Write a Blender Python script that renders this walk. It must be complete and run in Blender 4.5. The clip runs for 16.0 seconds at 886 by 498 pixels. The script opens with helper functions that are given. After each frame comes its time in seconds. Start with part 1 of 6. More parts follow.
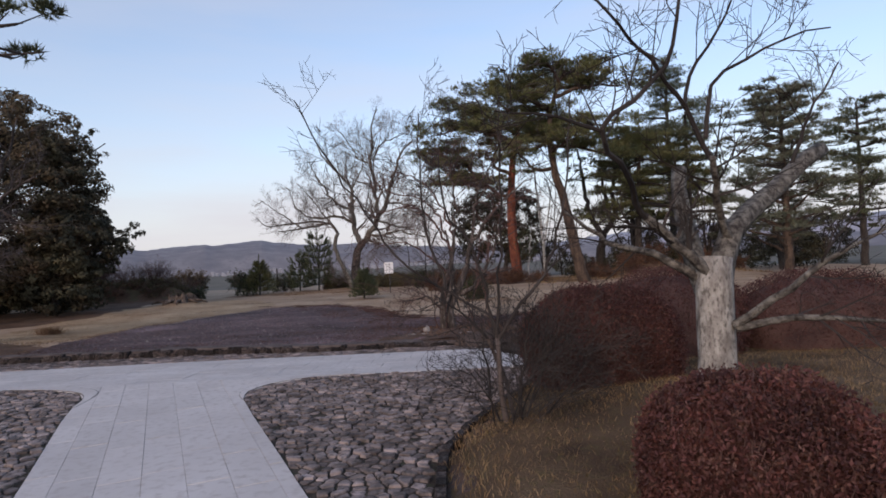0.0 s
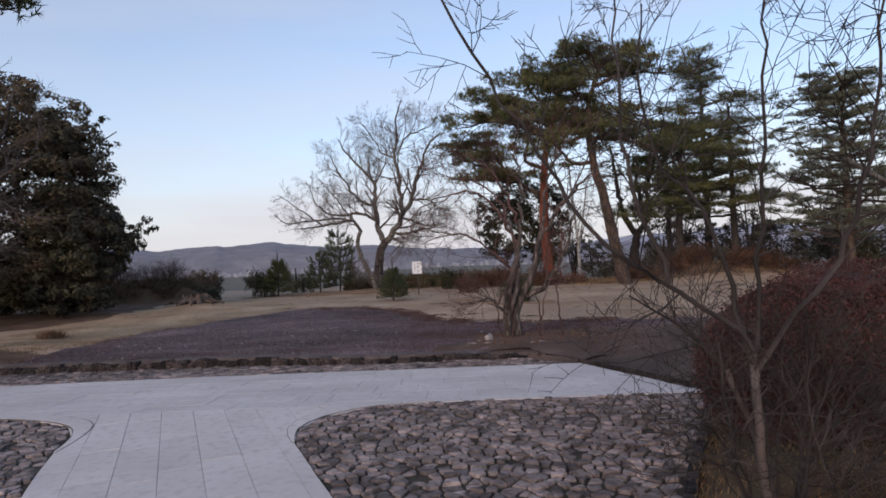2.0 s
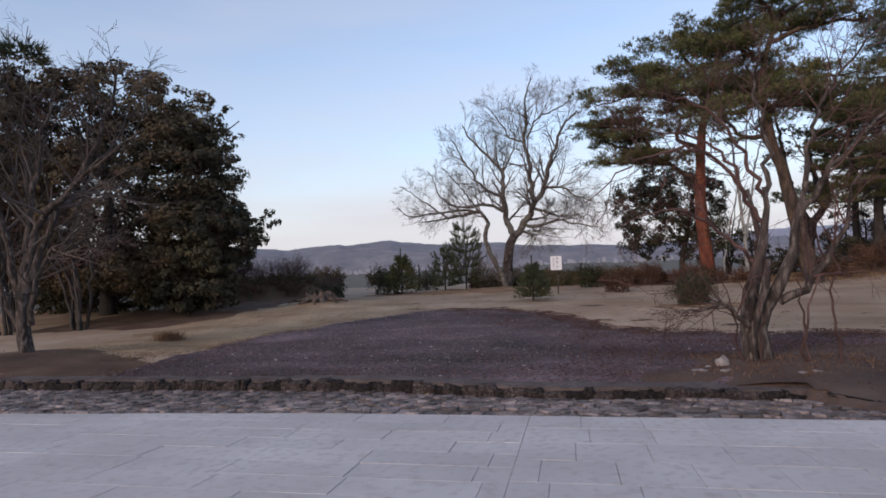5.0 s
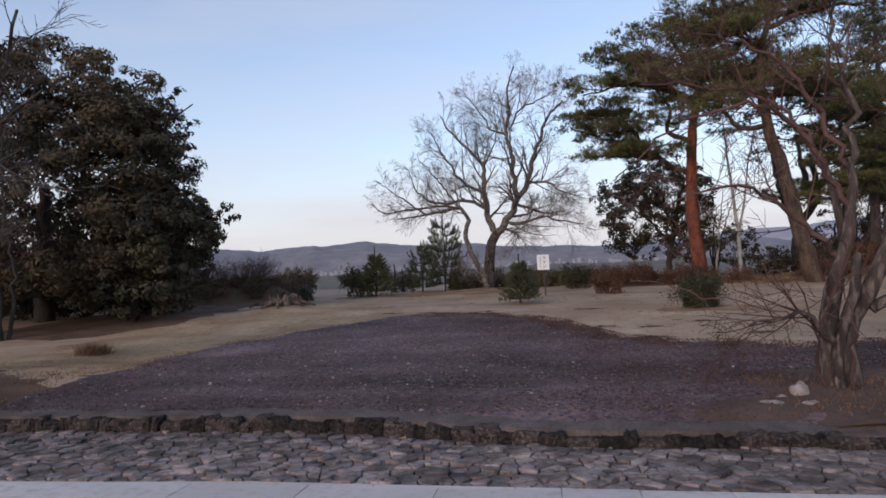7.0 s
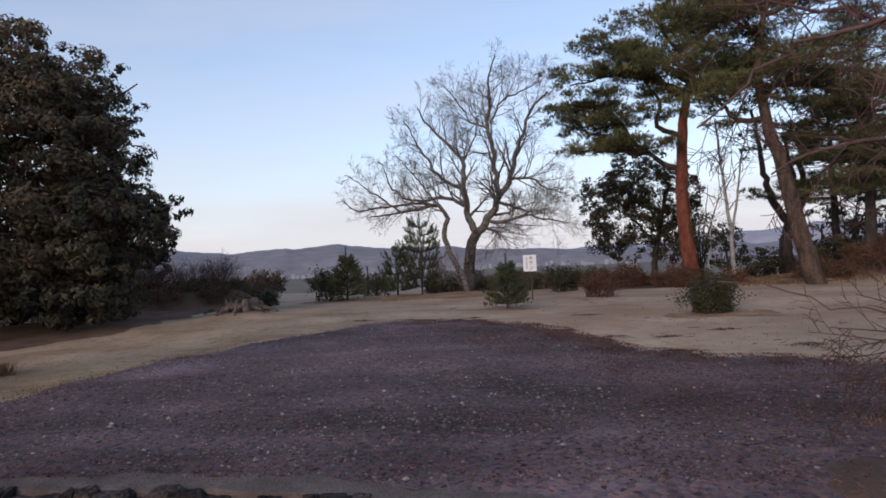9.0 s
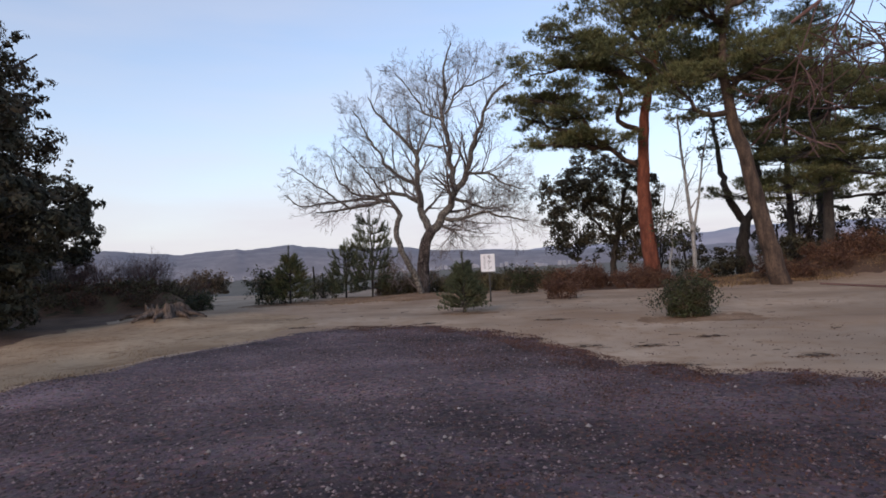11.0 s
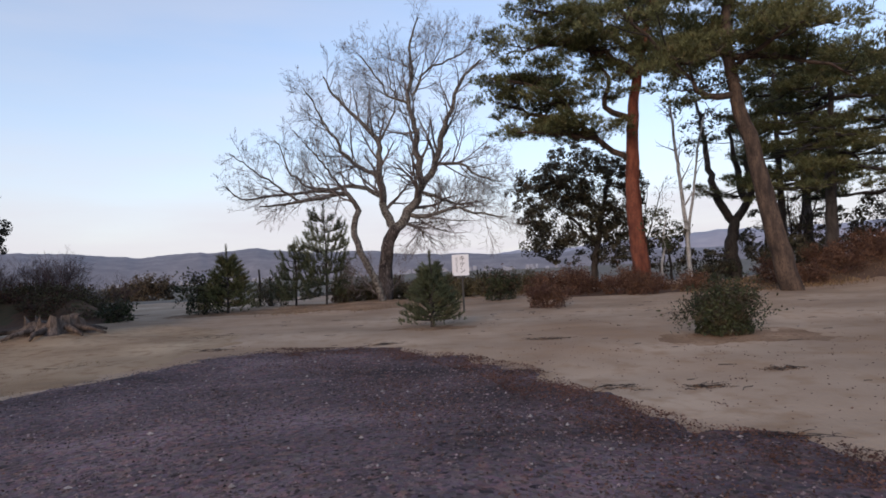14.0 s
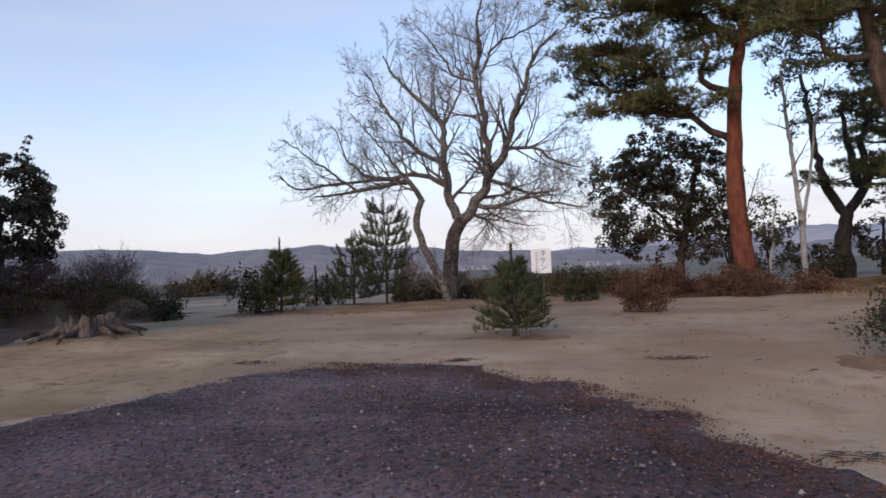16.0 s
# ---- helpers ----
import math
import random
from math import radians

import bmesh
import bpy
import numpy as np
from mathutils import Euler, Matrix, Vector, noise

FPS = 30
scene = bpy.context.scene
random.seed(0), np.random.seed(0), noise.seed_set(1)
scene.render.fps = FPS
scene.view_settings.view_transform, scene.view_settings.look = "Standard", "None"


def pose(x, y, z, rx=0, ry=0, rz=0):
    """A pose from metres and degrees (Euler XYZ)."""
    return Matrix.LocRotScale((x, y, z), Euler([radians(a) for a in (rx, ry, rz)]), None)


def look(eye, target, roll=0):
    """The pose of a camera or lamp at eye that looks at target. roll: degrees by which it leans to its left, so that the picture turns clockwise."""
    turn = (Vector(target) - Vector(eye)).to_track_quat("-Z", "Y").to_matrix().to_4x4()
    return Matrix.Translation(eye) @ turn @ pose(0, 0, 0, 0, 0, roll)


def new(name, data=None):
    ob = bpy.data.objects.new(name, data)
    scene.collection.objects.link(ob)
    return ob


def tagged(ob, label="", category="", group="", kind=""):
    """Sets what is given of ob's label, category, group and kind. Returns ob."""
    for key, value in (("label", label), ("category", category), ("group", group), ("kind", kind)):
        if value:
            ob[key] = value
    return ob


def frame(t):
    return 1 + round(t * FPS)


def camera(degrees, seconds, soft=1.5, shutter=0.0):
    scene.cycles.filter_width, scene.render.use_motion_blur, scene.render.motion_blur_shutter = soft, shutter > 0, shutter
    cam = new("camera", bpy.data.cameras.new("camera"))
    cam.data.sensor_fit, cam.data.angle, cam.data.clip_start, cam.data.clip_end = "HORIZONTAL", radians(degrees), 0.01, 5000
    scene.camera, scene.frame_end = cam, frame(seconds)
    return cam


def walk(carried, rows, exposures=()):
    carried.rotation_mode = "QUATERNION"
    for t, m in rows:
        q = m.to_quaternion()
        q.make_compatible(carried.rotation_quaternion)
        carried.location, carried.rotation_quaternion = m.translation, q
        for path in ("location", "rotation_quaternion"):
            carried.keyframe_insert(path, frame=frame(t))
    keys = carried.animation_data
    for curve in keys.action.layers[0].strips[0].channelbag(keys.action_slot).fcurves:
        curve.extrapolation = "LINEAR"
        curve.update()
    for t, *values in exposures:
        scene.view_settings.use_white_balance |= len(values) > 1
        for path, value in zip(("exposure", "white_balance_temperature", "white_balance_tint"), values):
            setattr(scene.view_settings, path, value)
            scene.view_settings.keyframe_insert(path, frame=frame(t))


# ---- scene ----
cam = camera(75.0, 16.0, soft=1.7)
METRES, EYE, TILT, LEAN, TURN = 16.5, 1.5, 0.0, 0.0, 0.0
ROWS = [
    (0.0, 0.0, 0.0, 0.0, 0.06, 1.23, 2.7),
    (0.5, -0.0147, 0.0312, -0.0016, 0.19, 1.27, 2.66),
    (1.0, -0.0309, 0.0601, -0.0025, 0.32, 1.34, 2.6),
    (1.5, -0.0458, 0.093, -0.0048, 0.56, 1.4, 2.57),
    (2.0, -0.0632, 0.1231, -0.0052, 1.11, 1.5, 2.43),
    (2.5, -0.0793, 0.1545, -0.0081, 2.63, 1.64, 2.31),
    (3.0, -0.0952, 0.1849, -0.0084, 5.87, 1.45, 2.43),
    (3.5, -0.1075, 0.2135, -0.0074, 8.02, 1.51, 2.41),
    (4.0, -0.1195, 0.2418, -0.0073, 11.14, 1.54, 2.51),
    (6.5, -0.1615, 0.3908, -0.0099, 12.6, 1.87, 2.56),
    (7.0, -0.1689, 0.4194, -0.0104, 9.92, 1.71, 2.69),
    (7.5, -0.1783, 0.4492, -0.0101, 8.88, 1.75, 2.69),
    (8.0, -0.1856, 0.48, -0.0088, 8.32, 1.78, 2.68),
    (8.5, -0.1949, 0.5083, -0.0112, 7.87, 1.85, 2.7),
    (11.0, -0.202, 0.6374, -0.0158, 2.9, 1.77, 2.78),
    (11.5, -0.2023, 0.6626, -0.0155, 1.45, 1.75, 2.83),
    (12.0, -0.2013, 0.6926, -0.0167, 0.53, 1.74, 2.89),
    (12.5, -0.2005, 0.7274, -0.0163, -0.16, 1.75, 2.91),
    (13.0, -0.2025, 0.7606, -0.0145, -0.53, 1.81, 2.88),
    (13.5, -0.2017, 0.7932, -0.0164, -0.51, 1.89, 2.82),
    (14.0, -0.2042, 0.8261, -0.0176, -0.23, 2.0, 2.71),
    (14.5, -0.2064, 0.8608, -0.0179, 0.54, 2.09, 2.62),
    (15.0, -0.2119, 0.8916, -0.0176, 1.52, 2.14, 2.52),
    (15.5, -0.2179, 0.923, -0.0167, 2.46, 2.23, 2.46),
    (16.0, -0.2311, 0.9563, -0.0171, 5.53, 1.94, 2.44),
]
walk(cam, [(t, pose(0, 0, EYE, TILT, LEAN, TURN) @ pose(METRES * x, METRES * y, METRES * z, 90 + pitch, roll, yaw)) for t, x, y, z, yaw, pitch, roll in ROWS], exposures=[(0.0, 1.42, 6800, 15), (8.0, 1.44, 6750, 15), (11.0, 1.51, 6750, 15), (13.0, 1.5, 6750, 15), (15.0, 1.56, 6750, 15), (16.0, 1.6, 6750, 15)])

# ---- light ----
SUN_EL, SUN_AZ = 14.0, 205.0   # degrees; azimuth clockwise from +y
world = bpy.data.worlds.new("dusk_sky")
scene.world = world
world.use_nodes = True
wn, wl = world.node_tree.nodes, world.node_tree.links
sky = wn.new("ShaderNodeTexSky")
sky.sky_type, sky.sun_disc = "NISHITA", False
sky.sun_elevation, sky.sun_rotation = radians(SUN_EL), radians(SUN_AZ)
sky.air_density, sky.dust_density, sky.ozone_density = 1.0, 0.5, 2.5
# haze: paler and pinker towards the horizon, with faint high veils of cloud
wco, wsep = wn.new("ShaderNodeTexCoord"), wn.new("ShaderNodeSeparateXYZ")
wramp = wn.new("ShaderNodeValToRGB")
stops = wramp.color_ramp.elements
stops[0].position, stops[0].color = 0.0, (0.95, 0.95, 0.95, 1)
stops[1].position, stops[1].color = 1.0, (0.05, 0.05, 0.05, 1)
for at, v in ((0.05, 0.82), (0.16, 0.5), (0.34, 0.22)):
    stops.new(at).color = (v, v, v, 1)
wmap, wnoise = wn.new("ShaderNodeMapping"), wn.new("ShaderNodeTexNoise")
wmap.inputs["Scale"].default_value = (1.0, 1.0, 6.0)
wnoise.inputs["Scale"].default_value, wnoise.inputs["Detail"].default_value = 1.7, 5.0
wveil = wn.new("ShaderNodeMapRange")
wveil.inputs["From Min"].default_value, wveil.inputs["From Max"].default_value = 0.4, 0.8
wveil.inputs["To Min"].default_value, wveil.inputs["To Max"].default_value = 0.0, 0.3
wadd = wn.new("ShaderNodeMath")
wadd.use_clamp = True
wmix = wn.new("ShaderNodeMixRGB")
wmix.inputs["Color2"].default_value = (2.6, 2.65, 2.91, 1)
wl.new(wco.outputs["Generated"], wsep.inputs["Vector"])
wl.new(wco.outputs["Generated"], wmap.inputs["Vector"])
wl.new(wmap.outputs["Vector"], wnoise.inputs["Vector"])
wl.new(wnoise.outputs["Fac"], wveil.inputs["Value"])
wl.new(wsep.outputs["Z"], wramp.inputs["Fac"])
wl.new(wramp.outputs["Color"], wadd.inputs[0])
wl.new(wveil.outputs["Result"], wadd.inputs[1])
wl.new(wadd.outputs["Value"], wmix.inputs["Fac"])
wl.new(sky.outputs["Color"], wmix.inputs["Color1"])
wbg = wn["Background"]
wbg.inputs["Strength"].default_value = 0.1
wl.new(wmix.outputs["Color"], wbg.inputs["Color"])

sun = new("sun", bpy.data.lights.new("sun", "SUN"))
sun.data.energy, sun.data.angle, sun.data.color = 0.56, radians(28), (1.0, 0.74, 0.56)
sun.matrix_world = look((0, 0, 0), (-math.sin(radians(SUN_AZ)) * math.cos(radians(20)), -math.cos(radians(SUN_AZ)) * math.cos(radians(20)), -math.sin(radians(20))))

# ---- materials ----


def material(name, dark, light, tint=None, scale=3.0, fine=9.0, rough=0.9, bump=0.4, grain=60.0, stretch=(1, 1, 1), piece=0.0, whole=0.0, metallic=0.0, spots=0.0, patch=0.0):
    """Two scales of colour, fine relief, and variation piece by piece (joined islands) or object by object."""
    m = bpy.data.materials.new(name)
    m.use_nodes = True
    n, l = m.node_tree.nodes, m.node_tree.links
    b = n["Principled BSDF"]
    b.inputs["Roughness"].default_value, b.inputs["Metallic"].default_value = rough, metallic
    b.inputs["Specular IOR Level"].default_value = 0.25
    geo, mp = n.new("ShaderNodeNewGeometry"), n.new("ShaderNodeMapping")
    mp.inputs["Scale"].default_value = stretch
    l.new(geo.outputs["Position"], mp.inputs["Vector"])

    def noise_at(s, detail=4.0):
        t = n.new("ShaderNodeTexNoise")
        t.inputs["Scale"].default_value, t.inputs["Detail"].default_value = s, detail
        l.new(mp.outputs["Vector"], t.inputs["Vector"])
        return t.outputs["Fac"]

    ramp = n.new("ShaderNodeValToRGB")
    ramp.color_ramp.elements[0].position, ramp.color_ramp.elements[1].position = 0.32, 0.68
    ramp.color_ramp.elements[0].color, ramp.color_ramp.elements[1].color = (*dark, 1), (*light, 1)
    l.new(noise_at(scale), ramp.inputs["Fac"])
    colour = ramp.outputs["Color"]
    if tint:
        r2 = n.new("ShaderNodeValToRGB")
        r2.color_ramp.elements[0].position, r2.color_ramp.elements[1].position = 0.5, 0.72
        r2.color_ramp.elements[1].color = (0.85, 0.85, 0.85, 1)
        l.new(noise_at(scale * fine, 3.0), r2.inputs["Fac"])
        mx = n.new("ShaderNodeMixRGB")
        mx.inputs["Color2"].default_value = (*tint, 1)
        l.new(r2.outputs["Color"], mx.inputs["Fac"])
        l.new(colour, mx.inputs["Color1"])
        colour = mx.outputs["Color"]
    if piece or whole:
        hsv = n.new("ShaderNodeHueSaturation")
        rng = n.new("ShaderNodeMapRange")
        amount = piece or whole
        rng.inputs["To Min"].default_value, rng.inputs["To Max"].default_value = 1 - amount, 1 + amount
        if piece:
            l.new(geo.outputs["Random Per Island"], rng.inputs["Value"])
        else:
            info = n.new("ShaderNodeObjectInfo")
            l.new(info.outputs["Random"], rng.inputs["Value"])
        l.new(rng.outputs["Result"], hsv.inputs["Value"])
        l.new(colour, hsv.inputs["Color"])
        colour = hsv.outputs["Color"]
    if spots:
        v = n.new("ShaderNodeTexVoronoi")
        v.inputs["Scale"].default_value = spots
        l.new(mp.outputs["Vector"], v.inputs["Vector"])
        sx = n.new("ShaderNodeMixRGB")
        sx.blend_type = "MULTIPLY"
        sx.inputs["Fac"].default_value = 1.0
        l.new(colour, sx.inputs["Color1"])
        hs = n.new("ShaderNodeHueSaturation")
        hs.inputs["Saturation"].default_value, hs.inputs["Value"].default_value = 0.15, 2.1
        l.new(v.outputs["Color"], hs.inputs["Color"])
        l.new(hs.outputs["Color"], sx.inputs["Color2"])
        colour = sx.outputs["Color"]
    if patch:
        wide, pn, pr = n.new("ShaderNodeMapping"), n.new("ShaderNodeTexNoise"), n.new("ShaderNodeMapRange")
        wide.inputs["Scale"].default_value = (0.16, 0.55, 0.55)
        pn.inputs["Scale"].default_value, pn.inputs["Detail"].default_value, pn.inputs["Distortion"].default_value = 1.0, 6.0, 0.8
        pr.inputs["From Min"].default_value, pr.inputs["From Max"].default_value = 0.34, 0.64
        pr.inputs["To Min"].default_value, pr.inputs["To Max"].default_value = 1 - patch, 1 + patch * 0.5
        ph = n.new("ShaderNodeHueSaturation")
        l.new(geo.outputs["Position"], wide.inputs["Vector"])
        l.new(wide.outputs["Vector"], pn.inputs["Vector"])
        l.new(pn.outputs["Fac"], pr.inputs["Value"])
        l.new(pr.outputs["Result"], ph.inputs["Value"])
        l.new(colour, ph.inputs["Color"])
        colour = ph.outputs["Color"]
    l.new(colour, b.inputs["Base Color"])
    if bump:
        bp = n.new("ShaderNodeBump")
        bp.inputs["Strength"].default_value, bp.inputs["Distance"].default_value = bump, 0.02
        l.new(noise_at(grain, 6.0), bp.inputs["Height"])
        l.new(bp.outputs["Normal"], b.inputs["Normal"])
    return m


SAND = material("packed_sand", (0.3, 0.198, 0.126), (0.465, 0.343, 0.24), (0.32, 0.205, 0.12), scale=0.35, fine=9, bump=1.0, grain=14, patch=0.18)
GRAVEL = material("dark_gravel", (0.046, 0.033, 0.036), (0.108, 0.077, 0.083), (0.13, 0.07, 0.06), scale=0.6, fine=14, bump=1.0, grain=28, spots=27, patch=0.55)
PEBBLE = material("loose_pebble", (0.036, 0.027, 0.029), (0.19, 0.148, 0.15), scale=9, piece=0.75)
SLAB = material("pale_granite", (0.535, 0.485, 0.46), (0.635, 0.585, 0.56), (0.47, 0.415, 0.385), scale=0.9, fine=14, rough=0.8, bump=0.25, grain=90, whole=0.06)
MORTAR = material("dirty_mortar", (0.24, 0.215, 0.2), (0.38, 0.35, 0.33), scale=4, bump=0.5)
BORDER_JOINT = material("border_joint", (0.13, 0.115, 0.105), (0.2, 0.18, 0.165), scale=5, bump=0.4)
COBBLE = material("grey_cobble", (0.1, 0.08, 0.074), (0.345, 0.28, 0.262), (0.064, 0.054, 0.045), scale=4.2, fine=5, rough=0.85, bump=0.9, grain=28, patch=0.22, whole=0.45)
COBBLE_REST = material("grey_cobble_joined", (0.1, 0.08, 0.074), (0.345, 0.28, 0.262), (0.064, 0.054, 0.045), scale=4.2, fine=5, rough=0.85, bump=0.9, grain=28, patch=0.22, piece=0.45)
SOIL = material("dark_soil_joint", (0.028, 0.021, 0.018), (0.075, 0.058, 0.045), (0.05, 0.055, 0.028), scale=3, bump=0.8)
# mossy stone, taken near black to carry the kerb face's shadow in its colour
KERB = material("mossy_shaded_kerb_stone", (0.009, 0.007, 0.006), (0.05, 0.037, 0.034), (0.095, 0.08, 0.074), scale=14, fine=2.5, bump=1.0, grain=30, whole=0.7)
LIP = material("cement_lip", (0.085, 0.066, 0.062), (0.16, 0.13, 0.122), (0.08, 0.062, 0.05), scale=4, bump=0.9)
PALE_STONE = material("pale_boulder", (0.17, 0.15, 0.145), (0.4, 0.365, 0.35), scale=9, bump=0.7, grain=30)
BARK = material("grey_brown_bark", (0.035, 0.029, 0.026), (0.1, 0.086, 0.078), (0.19, 0.17, 0.145), scale=6, stretch=(1, 1, 0.25), bump=1.0, grain=30)
BARK_DARK = material("dark_bark", (0.022, 0.019, 0.018), (0.065, 0.055, 0.05), (0.09, 0.08, 0.07), scale=6, stretch=(1, 1, 0.3), bump=0.9, grain=25)
BARK_RED = material("red_pine_bark", (0.09, 0.028, 0.019), (0.235, 0.08, 0.048), (0.06, 0.03, 0.026), scale=5, stretch=(1, 1, 0.35), bump=0.9, grain=18)
BARK_TAN = material("tan_pine_bark", (0.034, 0.025, 0.021), (0.125, 0.086, 0.064), (0.026, 0.02, 0.018), scale=5, fine=6, stretch=(1, 1, 0.35), bump=1.0, grain=16)
BARK_PALE = material("lichen_bark", (0.19, 0.168, 0.15), (0.46, 0.43, 0.39), (0.06, 0.05, 0.043), scale=13, fine=3.2, stretch=(1, 1, 0.5), bump=1.0, grain=60)
BIRCH_BARK = material("white_stem_bark", (0.22, 0.22, 0.215), (0.42, 0.42, 0.41), (0.1, 0.09, 0.085), scale=3, bump=0.4)
TWIG = material("bare_twig", (0.07, 0.055, 0.05), (0.15, 0.12, 0.11), scale=2, bump=0.2, piece=0.3)
TWIG_GREY = material("grey_twig", (0.09, 0.074, 0.068), (0.2, 0.17, 0.16), scale=1.5, bump=0.2, piece=0.25)
TWIG_RED = material("purple_brown_twig", (0.06, 0.035, 0.033), (0.13, 0.075, 0.065), scale=2, bump=0.2, piece=0.3)
NEEDLE = material("pine_needle", (0.045, 0.06, 0.027), (0.145, 0.148, 0.062), (0.16, 0.13, 0.06), scale=0.5, fine=5, rough=0.75, bump=0, piece=0.45)
NEEDLE_DARK = material("dark_pine_needle", (0.042, 0.058, 0.036), (0.11, 0.125, 0.066), (0.12, 0.1, 0.05), scale=0.6, fine=5, rough=0.75, bump=0, piece=0.45)
NEEDLE_BLUE = material("cedar_needle", (0.07, 0.085, 0.066), (0.15, 0.165, 0.115), (0.16, 0.13, 0.08), scale=0.7, rough=0.75, bump=0, piece=0.4)
LEAF = material("evergreen_leaf", (0.02, 0.022, 0.015), (0.07, 0.064, 0.038), (0.075, 0.055, 0.035), scale=0.35, fine=7, rough=0.75, bump=0, piece=0.55)
LEAF_DOME = material("brownish_evergreen_leaf", (0.03, 0.025, 0.015), (0.112, 0.084, 0.048), (0.115, 0.07, 0.044), scale=0.3, fine=7, rough=0.75, bump=0, piece=0.4)
TWIG_DARK = material("dark_twig", (0.022, 0.018, 0.017), (0.06, 0.05, 0.046), scale=2, bump=0.2, piece=0.3)
BARK_TRUNK = material("dark_furrowed_bark", (0.024, 0.019, 0.017), (0.095, 0.076, 0.068), (0.23, 0.19, 0.17), scale=6, fine=3, stretch=(1, 1, 0.3), bump=1.0, grain=24)
# pale tone: lichen on the cherry, painted light on the great tree's limbs
BARK_LIMB = material("lichened_lit_limb_bark", (0.04, 0.033, 0.03), (0.25, 0.23, 0.2), (0.026, 0.02, 0.018), scale=15, fine=2.2, stretch=(1, 1, 0.9), bump=1.0, grain=60)
TURF = material("worn_tan_turf", (0.29, 0.19, 0.11), (0.45, 0.33, 0.21), (0.24, 0.145, 0.08), scale=0.5, fine=9, bump=0.8, grain=40, patch=0.25)
FIELD = material("dull_far_scrub", (0.085, 0.075, 0.056), (0.15, 0.132, 0.105), (0.1, 0.085, 0.075), scale=0.08, fine=8, bump=0.3, grain=4)
LEAF_WARM = material("olive_leaf", (0.055, 0.05, 0.026), (0.13, 0.108, 0.055), scale=0.5, rough=0.65, bump=0, piece=0.5)
LEAF_YOUNG = material("shrub_leaf", (0.018, 0.027, 0.013), (0.052, 0.06, 0.026), (0.085, 0.048, 0.032), scale=1.2, fine=4, rough=0.6, bump=0, piece=0.5)
LEAF_BROWN = material("russet_leaf", (0.06, 0.03, 0.022), (0.14, 0.075, 0.045), scale=1.4, rough=0.8, bump=0, piece=0.5)
AZALEA = material("wine_red_hedge_leaf", (0.045, 0.017, 0.016), (0.115, 0.042, 0.036), (0.14, 0.075, 0.056), scale=2.6, fine=7, rough=0.7, bump=0, piece=0.45)
DRY_GRASS = material("dry_grass", (0.11, 0.07, 0.034), (0.34, 0.22, 0.12), (0.1, 0.085, 0.038), scale=0.8, fine=5, rough=0.85, bump=0, piece=0.6)
DEAD_GRASS = material("russet_dead_grass", (0.13, 0.07, 0.04), (0.24, 0.145, 0.085), scale=1.5, rough=0.85, bump=0, piece=0.4)
LITTER = material("fallen_leaf", (0.06, 0.033, 0.028), (0.125, 0.066, 0.052), scale=1.0, rough=0.85, bump=0, piece=0.45)
STUMP = material("weathered_stump_wood", (0.042, 0.03, 0.025), (0.2, 0.155, 0.128), (0.035, 0.025, 0.02), scale=7, fine=3, stretch=(1, 1, 0.2), bump=1.0, grain=24)
WHITE_PANEL = material("white_enamel", (0.74, 0.74, 0.75), (0.82, 0.82, 0.83), scale=2, rough=0.5, bump=0.05)
INK = material("black_lettering", (0.03, 0.03, 0.035), (0.06, 0.055, 0.06), scale=3, rough=0.6, bump=0)
POST = material("dark_post_paint", (0.03, 0.03, 0.03), (0.07, 0.065, 0.06), scale=5, rough=0.6, bump=0.2)
# distance haze is mixed into both hill colours, paler for the far ridge
HILL = material("wooded_hill_haze_coloured", (0.17, 0.168, 0.192), (0.25, 0.238, 0.252), (0.18, 0.175, 0.19), scale=0.02, fine=5, rough=1.0, bump=0)
HILL_FAR = material("far_ridge_haze_coloured", (0.3, 0.3, 0.35), (0.36, 0.36, 0.4), scale=0.01, fine=9, rough=1.0, bump=0)
PLASTER = material("pale_house_wall", (0.24, 0.245, 0.28), (0.34, 0.345, 0.38), scale=1, bump=0.2)
BANK_SOIL = material("olive_brown_bank", (0.05, 0.042, 0.024), (0.13, 0.105, 0.06), (0.12, 0.075, 0.045), scale=0.9, fine=8, bump=1.0, grain=30, patch=0.3)
PATCH_SOIL = material("darkened_sand", (0.2, 0.122, 0.072), (0.35, 0.23, 0.145), (0.17, 0.095, 0.052), scale=1.4, fine=8, bump=1.0, grain=30, patch=0.2)
LITTER_SOIL = material("leafy_brown_soil", (0.075, 0.044, 0.03), (0.165, 0.104, 0.07), (0.15, 0.082, 0.048), scale=1.1, fine=8, bump=1.0, grain=40, patch=0.25)
TREE_SOIL = material("dark_littered_soil", (0.062, 0.042, 0.034), (0.135, 0.096, 0.078), (0.14, 0.078, 0.052), scale=1.2, fine=9, bump=1.0, grain=40, patch=0.3)
BED_SOIL = material("mossy_bed_soil", (0.07, 0.043, 0.026), (0.18, 0.115, 0.066), (0.12, 0.09, 0.04), scale=1.6, fine=9, bump=1.0, grain=45, patch=0.3)

# ---- geometry helpers ----


class Geo:
    """Vertices and faces gathered for one mesh."""

    def __init__(self):
        self.v, self.f = [], []

    def add(self, verts, faces):
        k = len(self.v)
        self.v.extend(verts)
        self.f.extend([tuple(i + k for i in f) for f in faces])

    def arrays(self, verts, faces):
        k = len(self.v)
        self.v.extend(verts.tolist())
        self.f.extend((faces + k).tolist())


def mesh_of(name, geo, mat, smooth=False):
    me = bpy.data.meshes.new(name)
    me.from_pydata(geo.v, [], geo.f)
    me.materials.append(mat)
    if smooth:
        me.polygons.foreach_set("use_smooth", [True] * len(me.polygons))
    me.update()
    return me


